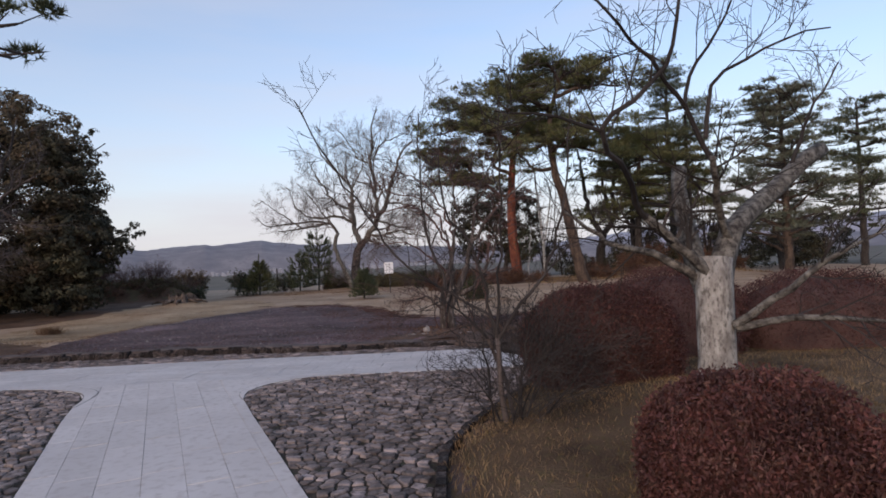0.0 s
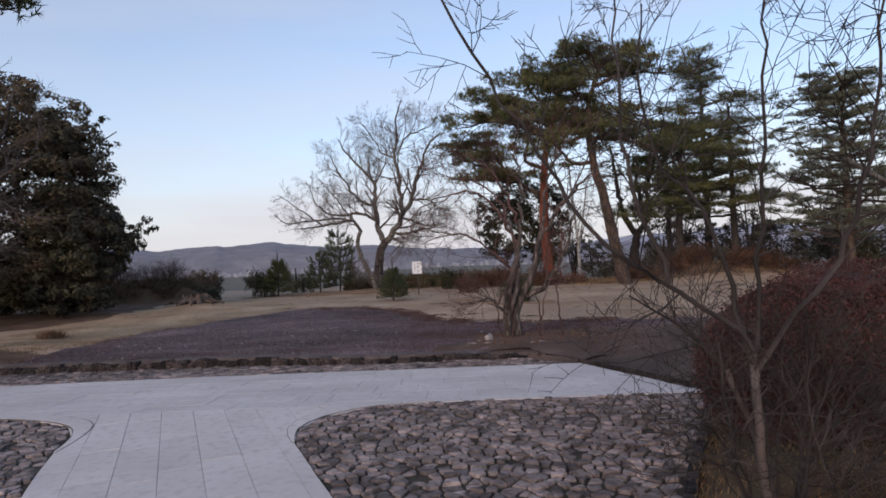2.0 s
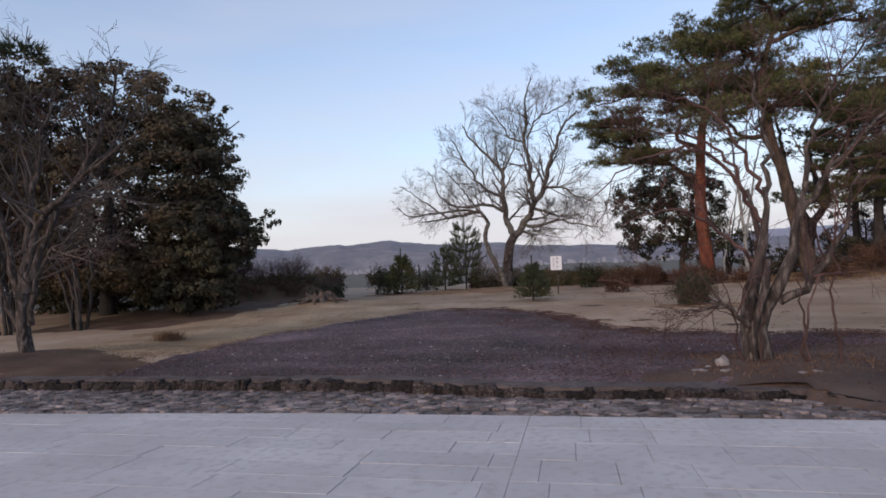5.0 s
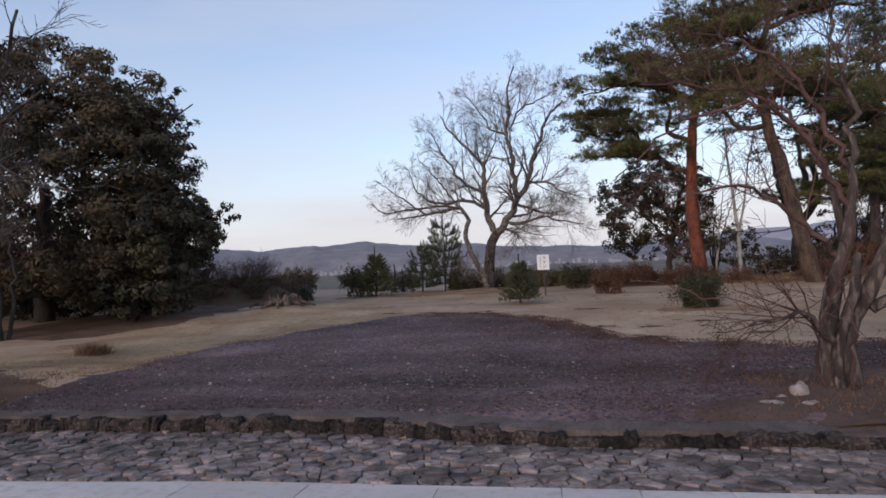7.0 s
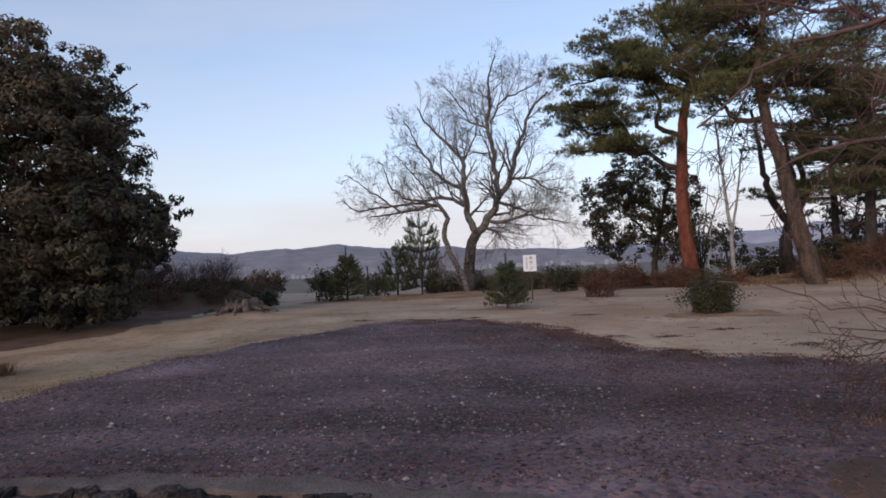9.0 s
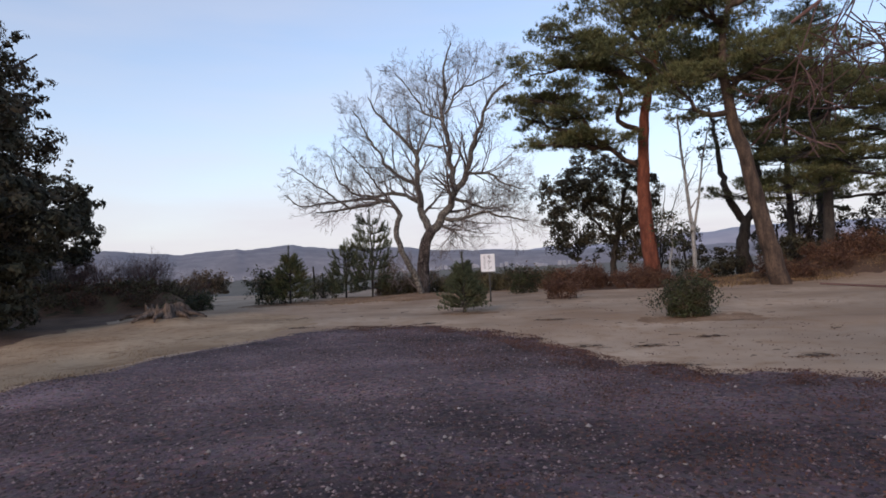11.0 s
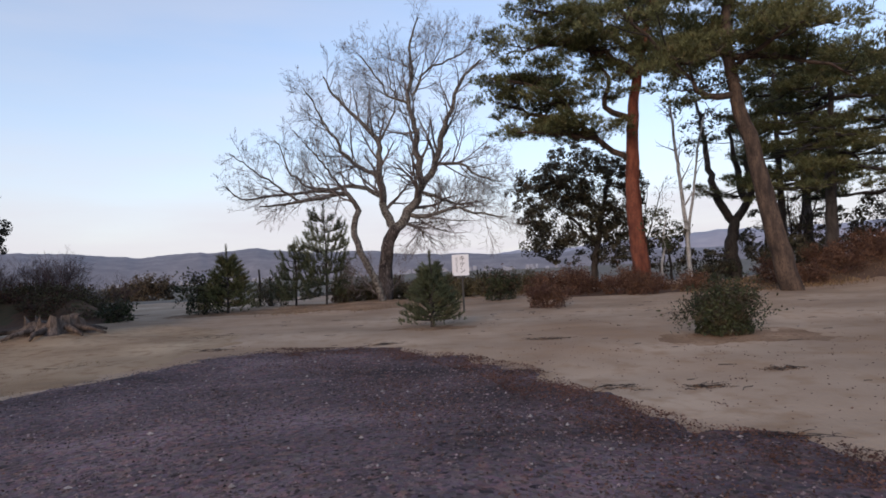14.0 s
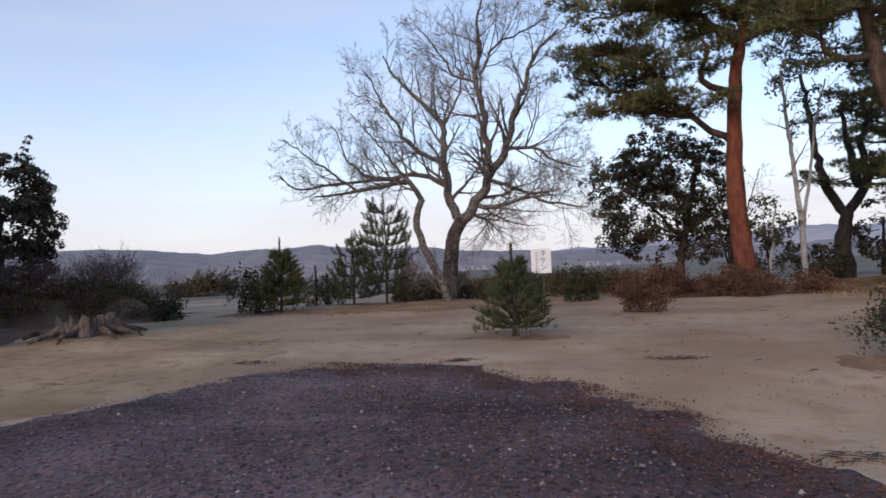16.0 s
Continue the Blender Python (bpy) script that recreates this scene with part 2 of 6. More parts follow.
def part(name, geo, mat, parent, label="", smooth=False, kind=""):
    ob = new(name, mesh_of(name, geo, mat, smooth))
    ob.parent = parent
    if parent is not None:
        ob.matrix_parent_inverse = parent.matrix_basis.inverted()
    return tagged(ob, label, kind=kind)


def thing(name, place, label, category, group="", kind=""):
    """An empty at the thing's base."""
    ob = new(name)
    ob.empty_display_size = 0.2
    ob.matrix_basis = Matrix.Translation(place)
    return tagged(ob, label, category, group, kind)


def tube(geo, pts, r0, r1, sides=5, wobble=0.0, rnd=random, power=1.0):
    n = len(pts)
    ref = Vector((0.31, 0.95, 0.11))
    base = len(geo.v)
    for i, p in enumerate(pts):
        d = (pts[min(i + 1, n - 1)] - pts[max(i - 1, 0)]).normalized()
        a = d.cross(ref).normalized()
        b = d.cross(a)
        r = r0 + (r1 - r0) * (i / (n - 1)) ** power
        for k in range(sides):
            w = 2 * math.pi * k / sides
            rr = r * (1 + wobble * (rnd.random() - 0.5)) if wobble else r
            q = p + a * (math.cos(w) * rr) + b * (math.sin(w) * rr)
            geo.v.append((q.x, q.y, q.z))
    for i in range(n - 1):
        for k in range(sides):
            k2 = (k + 1) % sides
            s = base + i * sides
            geo.f.append((s + k, s + k2, s + sides + k2, s + sides + k))
    geo.f.append(tuple(base + (n - 1) * sides + k for k in range(sides)))


def curve_through(points, step=0.25, jitter=0.0, rnd=random):
    """A smooth line through a few points."""
    P = [Vector(p) for p in points]
    P = [P[0] * 2 - P[1]] + P + [P[-1] * 2 - P[-2]]
    out = []
    for i in range(1, len(P) - 2):
        a, b, c, d = P[i - 1:i + 3]
        n = max(2, int((c - b).length / step))
        for j in range(n):
            t = j / n
            q = 0.5 * (2 * b + (c - a) * t + (2 * a - 5 * b + 4 * c - d) * t * t + (3 * b - a - 3 * c + d) * t ** 3)
            if jitter and (i > 1 or j > 0):
                q += Vector((rnd.gauss(0, jitter), rnd.gauss(0, jitter), rnd.gauss(0, jitter * 0.6)))
            out.append(q)
    out.append(P[-2].copy())
    return out


def rand_unit(rnd):
    z, a = rnd.uniform(-1, 1), rnd.uniform(0, 2 * math.pi)
    s = math.sqrt(1 - z * z)
    return Vector((s * math.cos(a), s * math.sin(a), z))


def branch(levels, p, d, length, r, level, rnd, up=0.06, wander=0.22, kids=(7, 6, 5), ratio=0.48, spread=(35, 70), tips=None, rmin=0.006, start=0.2):
    """A bare branch with its forks; levels: one Geo for each order."""
    n = max(3 if level < 2 else 2, min(9, int(length / 0.18)))
    pts, dirs = [p], [d]
    for i in range(n):
        d = (d + rand_unit(rnd) * wander + Vector((0, 0, up))).normalized()
        p = p + d * (length / n)
        pts.append(p)
        dirs.append(d)
    r1 = max(rmin * 0.6, r * 0.25)
    tube(levels[min(level, len(levels) - 1)], pts, r, r1, 5 if r > 0.05 else (4 if r > 0.02 else 3))
    if level >= len(kids):
        if tips is not None:
            tips.append((pts[-1], dirs[-1]))
        return
    for k in range(kids[level]):
        f = start + (1 - start) * (k + rnd.random()) / kids[level]
        i = min(n - 1, int(f * n))
        q = pts[i].lerp(pts[i + 1], f * n - i)
        axis = dirs[i].cross(rand_unit(rnd)).normalized()
        cd = Matrix.Rotation(radians(rnd.uniform(*spread)), 3, axis) @ dirs[i]
        branch(levels, q, cd, length * ratio * (1.25 - 0.6 * f) * rnd.uniform(0.7, 1.25), max(rmin, (r + (r1 - r) * f) * 0.6), level + 1, rnd, up, wander, kids, ratio, spread, tips, rmin, start)


def limb(geo, points, r0, r1, rnd, sides=8, jitter=0.02, step=0.3, wobble=0.12):
    pts = curve_through(points, step, jitter, rnd)
    tube(geo, pts, r0, r1, sides, wobble, rnd)
    return pts


def sprout(levels, pts, r0, r1, rnd, count, length, frm=0.2, up=0.06, kids=(5, 4), wander=0.22, side=(35, 75), tips=None, rmin=0.006, ratio=0.5, fan=(30, 65)):
    """Branches off a limb."""
    n = len(pts) - 1
    for k in range(count):
        f = frm + (1 - frm) * (k + rnd.random()) / count
        i = min(n - 1, int(f * n))
        d = (pts[i + 1] - pts[i]).normalized()
        axis = d.cross(rand_unit(rnd)).normalized()
        cd = Matrix.Rotation(radians(rnd.uniform(*side)), 3, axis) @ d
        cd = (cd + Vector((0, 0, up * 3))).normalized()
        branch(levels, pts[i].copy(), cd, length * (1.2 - 0.6 * f) * rnd.uniform(0.65, 1.2), max(rmin, (r0 + (r1 - r0) * f) * 0.5), 0, rnd, up, wander, kids, ratio, fan, tips, rmin)


def units(r, n):
    v = r.normal(size=(n, 3))
    return v / np.linalg.norm(v, axis=1)[:, None]


def leaf_cards(geo, centres, size, r, aspect=0.5, flat=0.0, spread=0.4):
    """Folded diamond leaves at the given places."""
    n = len(centres)
    a = units(r, n)
    if flat:
        a[:, 2] *= 1 - flat
        a /= np.linalg.norm(a, axis=1)[:, None]
    b = np.cross(a, units(r, n))
    b /= np.linalg.norm(b, axis=1)[:, None] + 1e-9
    c = np.cross(a, b)
    s = (size * r.uniform(1 - spread, 1 + spread, n))[:, None]
    v = np.stack([centres - a * s, centres + b * s * aspect + c * s * 0.18, centres + a * s, centres - b * s * aspect + c * s * 0.18], 1).reshape(-1, 3)
    geo.arrays(v, np.arange(4 * n).reshape(n, 4))


def leaf_clumps(geo, centres, outs, radius, per, size, r, aspect=0.45):
    """Rounded bunches of leaves that face outward and up, as on the skin of a crown."""
    n = len(centres)
    c, o = np.repeat(centres, per, 0), np.repeat(outs, per, 0)
    rad = np.repeat(radius * r.uniform(0.6, 1.35, n), per)[:, None]
    d = units(r, n * per) + o * 0.7 + np.array([0, 0, 0.3])
    d /= np.linalg.norm(d, axis=1)[:, None]
    p = c + d * rad * r.uniform(0.6, 1.06, n * per)[:, None] * np.array([1, 1, 0.72])
    face = d + units(r, n * per) * 0.55
    face /= np.linalg.norm(face, axis=1)[:, None]
    a = np.cross(face, units(r, n * per))
    a /= np.linalg.norm(a, axis=1)[:, None] + 1e-9
    b = np.cross(face, a)
    s = (size * r.uniform(0.6, 1.35, n * per))[:, None]
    v = np.stack([p - a * s, p + b * s * aspect - face * s * 0.16, p + a * s, p - b * s * aspect - face * s * 0.16], 1).reshape(-1, 3)
    geo.arrays(v, np.arange(4 * n * per).reshape(-1, 4))


def needle_tufts(geo, centres, ways, length, width, count, r, splay=0.75):
    """Bunches of long needles, each a slim blade."""
    n = len(centres)
    c, w = np.repeat(centres, count, 0), np.repeat(ways, count, 0)
    d = w + units(r, n * count) * splay
    d /= np.linalg.norm(d, axis=1)[:, None]
    side = np.cross(d, units(r, n * count))
    side /= np.linalg.norm(side, axis=1)[:, None] + 1e-9
    ln = (length * r.uniform(0.6, 1.2, n * count))[:, None]
    v = np.stack([c - side * width, c + side * width, c + d * ln], 1).reshape(-1, 3)
    geo.arrays(v, np.arange(3 * n * count).reshape(-1, 3))


def pad_points(centre, size, n, r):
    """Places in a flat cloud of foliage made of smaller bunches, and the way outward."""
    m = 9
    u = units(r, m) * (r.uniform(0, 1, m) ** 0.4)[:, None]
    u[:, 2] = np.abs(u[:, 2]) * 0.8 - 0.15
    p = u[r.integers(0, m, n)] + r.normal(size=(n, 3)) * 0.19
    ways = p * 0.8 + np.array([0, 0, 0.55])
    return np.array(centre) + p * np.array(size), ways


def inside(px, py, poly):
    px, py = np.asarray(px, float), np.asarray(py, float)
    hit = np.zeros(px.shape, bool)
    for (x0, y0), (x1, y1) in zip(poly, poly[1:] + poly[:1]):
        cross = (y0 > py) != (y1 > py)
        hit ^= cross & (px < (x1 - x0) * (py - y0) / (y1 - y0 + 1e-12) + x0)
    return hit


def edge_distance(px, py, poly):
    """Distance to the outline, negative inside."""
    px, py = np.asarray(px, float), np.asarray(py, float)
    best = np.full(px.shape, 1e9)
    for (x0, y0), (x1, y1) in zip(poly, poly[1:] + poly[:1]):
        dx, dy = x1 - x0, y1 - y0
        t = np.clip(((px - x0) * dx + (py - y0) * dy) / (dx * dx + dy * dy + 1e-12), 0, 1)
        best = np.minimum(best, np.hypot(px - x0 - t * dx, py - y0 - t * dy))
    return np.where(inside(px, py, poly), -best, best)


def clip(poly, cell):
    """A polygon cut by a convex cell given counter-clockwise."""
    out = poly
    for (x0, y0), (x1, y1) in zip(cell, cell[1:] + cell[:1]):
        nx, ny = y0 - y1, x1 - x0
        src, out = out, []
        for (ax, ay), (bx, by) in zip(src, src[1:] + src[:1]):
            da, db = (ax - x0) * nx + (ay - y0) * ny, (bx - x0) * nx + (by - y0) * ny
            if da >= 0:
                out.append((ax, ay))
            if (da >= 0) != (db >= 0):
                t = da / (da - db)
                out.append((ax + t * (bx - ax), ay + t * (by - ay)))
        if len(out) < 3:
            return []
    return out


def shrink(poly, gap):
    """A small convex piece drawn in from its joints, slivers dropped."""
    cx, cy = sum(p[0] for p in poly) / len(poly), sum(p[1] for p in poly) / len(poly)
    out = []
    for x, y in poly:
        d = math.hypot(x - cx, y - cy)
        k = max(0.0, 1 - gap / max(d, 1e-6))
        q = (cx + (x - cx) * k, cy + (y - cy) * k)
        if not out or math.hypot(q[0] - out[-1][0], q[1] - out[-1][1]) > 0.012:
            out.append(q)
    area = 0.5 * abs(sum(a[0] * b[1] - b[0] * a[1] for a, b in zip(out, out[1:] + out[:1]))) if len(out) > 2 else 0
    return out if area > 0.003 else []


def block(poly, low, high, chamfer, dome=0.0, tilt=(0, 0)):
    """A stone or slab: the outline raised from low to high with a bevelled rim."""
    n = len(poly)
    cx, cy = sum(p[0] for p in poly) / n, sum(p[1] for p in poly) / n
    v, f = [], []
    for z, k in ((low, 1.0), (high - chamfer, 1.0), (high, None)):
        for x, y in poly:
            d = math.hypot(x - cx, y - cy)
            s = k if k else max(0.3, 1 - chamfer * 1.4 / max(d, 1e-6))
            qx, qy = cx + (x - cx) * s, cy + (y - cy) * s
            v.append((qx, qy, z + (tilt[0] * (qx - cx) + tilt[1] * (qy - cy) if z > low else 0)))
    for ring in range(2):
        for i in range(n):
            j = (i + 1) % n
            f.append((ring * n + i, ring * n + j, (ring + 1) * n + j, (ring + 1) * n + i))
    if dome:
        v.append((cx, cy, high + dome))
        f.extend([(2 * n + i, 2 * n + (i + 1) % n, 3 * n) for i in range(n)])
    else:
        f.append(tuple(2 * n + i for i in range(n)))
    return v, f


def cells(x0, x1, y0, y1, step, r, jitter=0.36, squash=1.0):
    """Irregular close-packed cells: each a convex outline round a jittered seed."""
    nx, ny = int((x1 - x0) / step) + 1, int((y1 - y0) / (step * squash)) + 1
    seeds = {}
    for i in range(-2, nx + 2):
        for j in range(-2, ny + 2):
            seeds[i, j] = (x0 + (i + 0.5 * (j % 2) + r.uniform(-jitter, jitter)) * step, y0 + (j + r.uniform(-jitter, jitter)) * step * squash)
    for i in range(nx):
        for j in range(ny):
            sx, sy = seeds[i, j]
            poly = [(sx - step, sy - step), (sx + step, sy - step), (sx + step, sy + step), (sx - step, sy + step)]
            for a in range(-2, 3):
                for b in range(-2, 3):
                    if (a or b) and poly and (i + a, j + b) in seeds:
                        ox, oy = seeds[i + a, j + b]
                        mx, my, dx, dy = (sx + ox) / 2, (sy + oy) / 2, ox - sx, oy - sy
                        src, poly = poly, []
                        for p, q in zip(src, src[1:] + src[:1]):
                            dp, dq = (p[0] - mx) * dx + (p[1] - my) * dy, (q[0] - mx) * dx + (q[1] - my) * dy
                            if dp <= 0:
                                poly.append(p)
                            if (dp <= 0) != (dq <= 0):
                                t = dp / (dp - dq)
                                poly.append((p[0] + t * (q[0] - p[0]), p[1] + t * (q[1] - p[1])))
            if len(poly) > 2:
                yield (sx, sy), poly


# ---- the ground plan ----


def smooth(a, b, x):
    t = np.clip((x - a) / (b - a), 0, 1)
    return t * t * (3 - 2 * t)


def kerb_y(x):
    return 12.47 - 0.5 * smooth(-5.5, -2.2, x)


R_EDGE = [(-1.18, 4.26), (-2.05, 6.02), (-2.42, 6.8), (-2.5, 7.2), (-2.36, 7.6), (-1.95, 7.92), (-1.3, 8.03)]
L_EDGE = [(-6.1, 8.03), (-5.4, 7.88), (-4.85, 7.6), (-4.55, 7.2), (-4.4, 6.75), (-4.12, 6.14), (-3.29, 4.5)]
APPROACH = [(3.89, -6.0)] + R_EDGE + L_EDGE + [(1.9, -6.0)]
CROSS = [(-16.0, 8.03), (1.5, 8.03), (0.78, 10.76), (-5.0, 10.8), (-16.0, 10.2)]
BED_EDGE = [(-0.1, 2.1), (-0.12, 4.2), (0.02, 4.9), (0.3, 5.6), (0.7, 6.4), (1.15, 7.3), (1.5, 8.03)]
COBBLES_R = BED_EDGE + R_EDGE[::-1]
COBBLES_L = L_EDGE + [(-2.3, 2.5), (-7.4, 2.5), (-8.6, 8.03)]
STRIP = [(-16.0, 10.2), (-5.0, 10.8), (0.7, 10.77)] + [(x, float(kerb_y(x)) + 0.04) for x in (0.1, -2.2, -2.6, -3.0, -3.4, -3.8, -4.2, -4.6, -5.0, -5.5, -16.0)]
PAVED = [APPROACH, CROSS, COBBLES_R, COBBLES_L, STRIP]
GRAVEL_EDGE = [(-9.8, 12.6), (-9.8, 16.0), (-9.5, 18.5), (-9.0, 20.4), (-8.0, 22.0), (-6.6, 23.6), (-4.7, 23.35), (-3.0, 22.2), (-2.3, 21.1), (-1.9, 19.4), (-1.3, 18.2), (-0.6, 17.4), (0.6, 17.0), (2.5, 16.7), (6.5, 16.2), (6.0, 13.2), (0.5, 12.2), (-2.0, 12.2)]

BANK = [(-13.7, 33.2), (-14.9, 32.0), (-17.0, 31.3), (-20.0, 30.6), (-25.0, 30.0), (-27.0, 38.0), (-17.0, 38.0), (-15.4, 35.4)]


def fall(y):
    """The paving dips towards the gravel, and the sand rises again beyond it."""
    return -0.15 * np.clip((y - 8.0) / 2.8, 0, 1) * (1 - np.clip((y - 20.5) / 5, 0, 1))


def strip_z(x, y):
    return fall(y) - 0.11 * np.clip((y - 10.8) / 1.4, 0, 1)


def mound(x, y, cx, cy, r, h):
    return h * np.exp(-((x - cx) ** 2 + (y - cy) ** 2) / (r * r))


def ground_z(x, y):
    x, y = np.asarray(x, float), np.asarray(y, float)
    z = 0.018 * np.sin(x * 1.7 + 0.6 * y) * np.sin(y * 1.3 - 0.4 * x) + 0.012 * np.sin(3.1 * x + 1.0) * np.sin(2.7 * y)
    z = z * smooth(0, 1.5, np.maximum(y - 12.4, 2 - np.abs(y - 4)))
    z = z + mound(x, y, 0.1, 13.2, 0.8, 0.1) + mound(x, y, -12.6, 14.2, 1.4, 0.18) + mound(x, y, -12.3, 27.0, 1.3, 0.16) + mound(x, y, -10.6, 35.2, 2.0, 0.12) + mound(x, y, -5.6, 34.2, 2.2, 0.15)
    z = z + mound(x, y, 13.5, 36.0, 3.6, 0.9) + 0.95 * smooth(0, 2.2, -edge_distance(x, y, BANK))
    z = z + mound(x, y, 2.2, 4.75, 1.2, 0.3) * smooth(0.0, 0.5, -edge_distance(x, y, BED_EDGE + [(6.0, 8.6), (9.0, 1.0)]))
    bed = smooth(-0.1, 0.5, -(edge_distance(x, y, BED_EDGE + [(6.0, 8.03), (9.0, 2.0)])))
    z = z + 0.05 * bed
    z = z - 4.5 * smooth(52, 90, y) - 3.0 * smooth(40, 120, np.abs(x))
    z = z + fall(y)
    low = np.zeros(x.shape, bool)
    for poly in PAVED:
        low |= edge_distance(x, y, poly) < 0.02
    return np.where(low, fall(y) - 0.14 - 0.14 * inside(x, y, STRIP), z)


def ground_at(x, y):
    return float(ground_z(np.array([x]), np.array([y]))[0])


def graded(lo, hi, step, far, near_growth=1.22):
    mid = list(np.arange(lo, hi + 1e-6, step))
    s, a = step, hi
    while a < far:
        s *= near_growth
        a += s
        mid.append(a)
    s, a = step, lo
    while a > -far:
        s *= near_growth
        a -= s
        mid.insert(0, a)
    return np.array(mid)

# ---- ground, gravel, paving beds ----
gx, gy = graded(-13, 8, 0.24, 4500), graded(-3, 37, 0.24, 4500)
GX, GY = np.meshgrid(gx, gy)
GZ = ground_z(GX, GY)
nx_, ny_ = len(gx), len(gy)
idx = np.arange(nx_ * ny_).reshape(ny_, nx_)
sheet = Geo()
sheet.arrays(np.stack([GX.ravel(), GY.ravel(), GZ.ravel()], 1), np.stack([idx[:-1, :-1].ravel(), idx[:-1, 1:].ravel(), idx[1:, 1:].ravel(), idx[1:, :-1].ravel()], 1))
ground = part("ground", sheet, SAND, None, smooth=True)
ground.data.materials.append(FIELD)
ground.data.materials.append(TREE_SOIL)
for poly in ground.data.polygons:
    if poly.center.y > 47 + 2.5 * noise.noise((poly.center.x * 0.15, 0.3, 0.7)) or abs(poly.center.x) > 30:
        poly.material_index = 1
    elif -2.2 < poly.center.x < 3.4 and 2.0 < poly.center.y < 12.7:
        poly.material_index = 2
tagged(ground, "packed pale sandy ground with worn darker patches", "ground", kind="structure")

ax_, ay_ = np.arange(-11.0, 7.2, 0.1), np.arange(11.8, 25.0, 0.1)
AX, AY = np.meshgrid(ax_, ay_)
rag = np.array([[noise.noise((x * 1.3, y * 1.3, 2.0)) * 0.42 + noise.noise((x * 5, y * 5, 7.0)) * 0.16 for x in ax_] for y in ay_])
dist = -edge_distance(AX, AY, GRAVEL_EDGE) + rag
lift = np.array([[noise.noise((x * 0.8, y * 0.8, 5.0)) * 0.012 + noise.noise((x * 9, y * 9, 1.0)) * 0.008 for x in ax_] for y in ay_])
AZ = ground_z(AX, AY) + lift + np.clip(dist * 0.09, -0.06, 0.035)
AZ = np.where(AY < kerb_y(AX) + 0.2, -0.2, AZ)
na, ma = len(ax_), len(ay_)
idx = np.arange(na * ma).reshape(ma, na)
quads = np.stack([idx[:-1, :-1].ravel(), idx[:-1, 1:].ravel(), idx[1:, 1:].ravel(), idx[1:, :-1].ravel()], 1)
keep = (dist.ravel()[quads] > -0.5).all(1) & (AY.ravel()[quads] > kerb_y(AX.ravel()[quads]) + 0.16).all(1)
sheet = Geo()
sheet.arrays(np.stack([AX.ravel(), AY.ravel(), AZ.ravel()], 1), quads[keep])
gravel = tagged(part("gravel_patch", sheet, GRAVEL, None, smooth=True), "dark purplish gravel spread over the sandy ground", "gravel", kind="structure")



def ragged_sheet(name, poly, mat, label, category, lift, seed, step=0.12):
    """A thin uneven layer that runs out raggedly into the ground."""
    xs_, ys_ = [p[0] for p in poly], [p[1] for p in poly]
    qx, qy = np.arange(min(xs_) - 0.5, max(xs_) + 0.5, step), np.arange(min(ys_) - 0.5, max(ys_) + 0.5, step)
    QX, QY = np.meshgrid(qx, qy)
    rag = np.array([[noise.noise((x * 1.6, y * 1.6, seed)) * 0.35 + noise.noise((x * 6, y * 6, seed + 3)) * 0.15 for x in qx] for y in qy])
    dd = -edge_distance(QX, QY, poly) + rag
    QZ = ground_z(QX, QY) + np.clip(dd * 0.09, -0.06, lift) + rag * 0.02
    k = np.arange(QX.size).reshape(QX.shape)
    quads = np.stack([k[:-1, :-1].ravel(), k[:-1, 1:].ravel(), k[1:, 1:].ravel(), k[1:, :-1].ravel()], 1)
    ok = dd.ravel() > -0.4
    for p in PAVED:
        ok &= edge_distance(QX, QY, p).ravel() > 0.01
    g = Geo()
    g.arrays(np.stack([QX.ravel(), QY.ravel(), QZ.ravel()], 1), quads[ok[quads].all(1)])
    return tagged(part(name, g, mat, None, smooth=True), label, category, kind="structure")


ragged_sheet("soil_patch", [(-1.0, 12.45), (0.9, 11.0), (1.5, 8.8), (2.2, 9.2), (3.2, 11.5), (6.5, 12.2), (6.5, 15.4), (1.5, 15.5), (-0.6, 14.7), (-1.2, 13.6)], TREE_SOIL, "brown leaf-littered soil round the twisted tree", "soil", 0.055, 11.0)
ragged_sheet("soil_patch", [(-15.5, 12.9), (-9.4, 12.7), (-9.6, 13.8), (-12.0, 15.4), (-15.5, 15.6)], LITTER_SOIL, "brown leaf-littered soil round the bare tree", "soil", 0.04, 21.0)
ragged_sheet("soil_patch", [(-8.8, 32.6), (-5.0, 31.8), (-3.2, 33.0), (-3.6, 36.6), (-9.5, 37.0)], PATCH_SOIL, "russet sandy rise under the great tree", "soil", 0.04, 31.0)
ragged_sheet("soil_patch", [(0.0, 33.8), (4.0, 34.4), (7.2, 32.8), (16.0, 32.5), (18.0, 40.0), (0.5, 39.0)], LITTER_SOIL, "russet leaf-littered bank under the pines", "soil", 0.04, 41.0, 0.2)
ragged_sheet("soil_patch", [(-19.5, 20.0), (-15.0, 20.6), (-13.6, 23.0), (-14.2, 26.5), (-15.2, 30.0), (-13.8, 33.0), (-15.0, 36.0), (-22.0, 36.0)], LITTER_SOIL, "brown leaf-littered soil under the evergreens", "soil", 0.04, 51.0, 0.2)
ragged_sheet("bank", BANK, BANK_SOIL, "low earth bank under olive-brown ground cover", "bank", 0.04, 81.0, 0.16)
ragged_sheet("turf", [(-13.5, 15.4), (-9.9, 15.0), (-9.7, 18.5), (-9.3, 20.4), (-8.4, 21.9), (-7.6, 23.2), (-7.4, 25.0), (-9.0, 28.0), (-11.5, 30.0), (-14.6, 26.0), (-14.6, 22.0)], TURF, "worn tan turf beside the gravel", "turf", 0.025, 71.0)
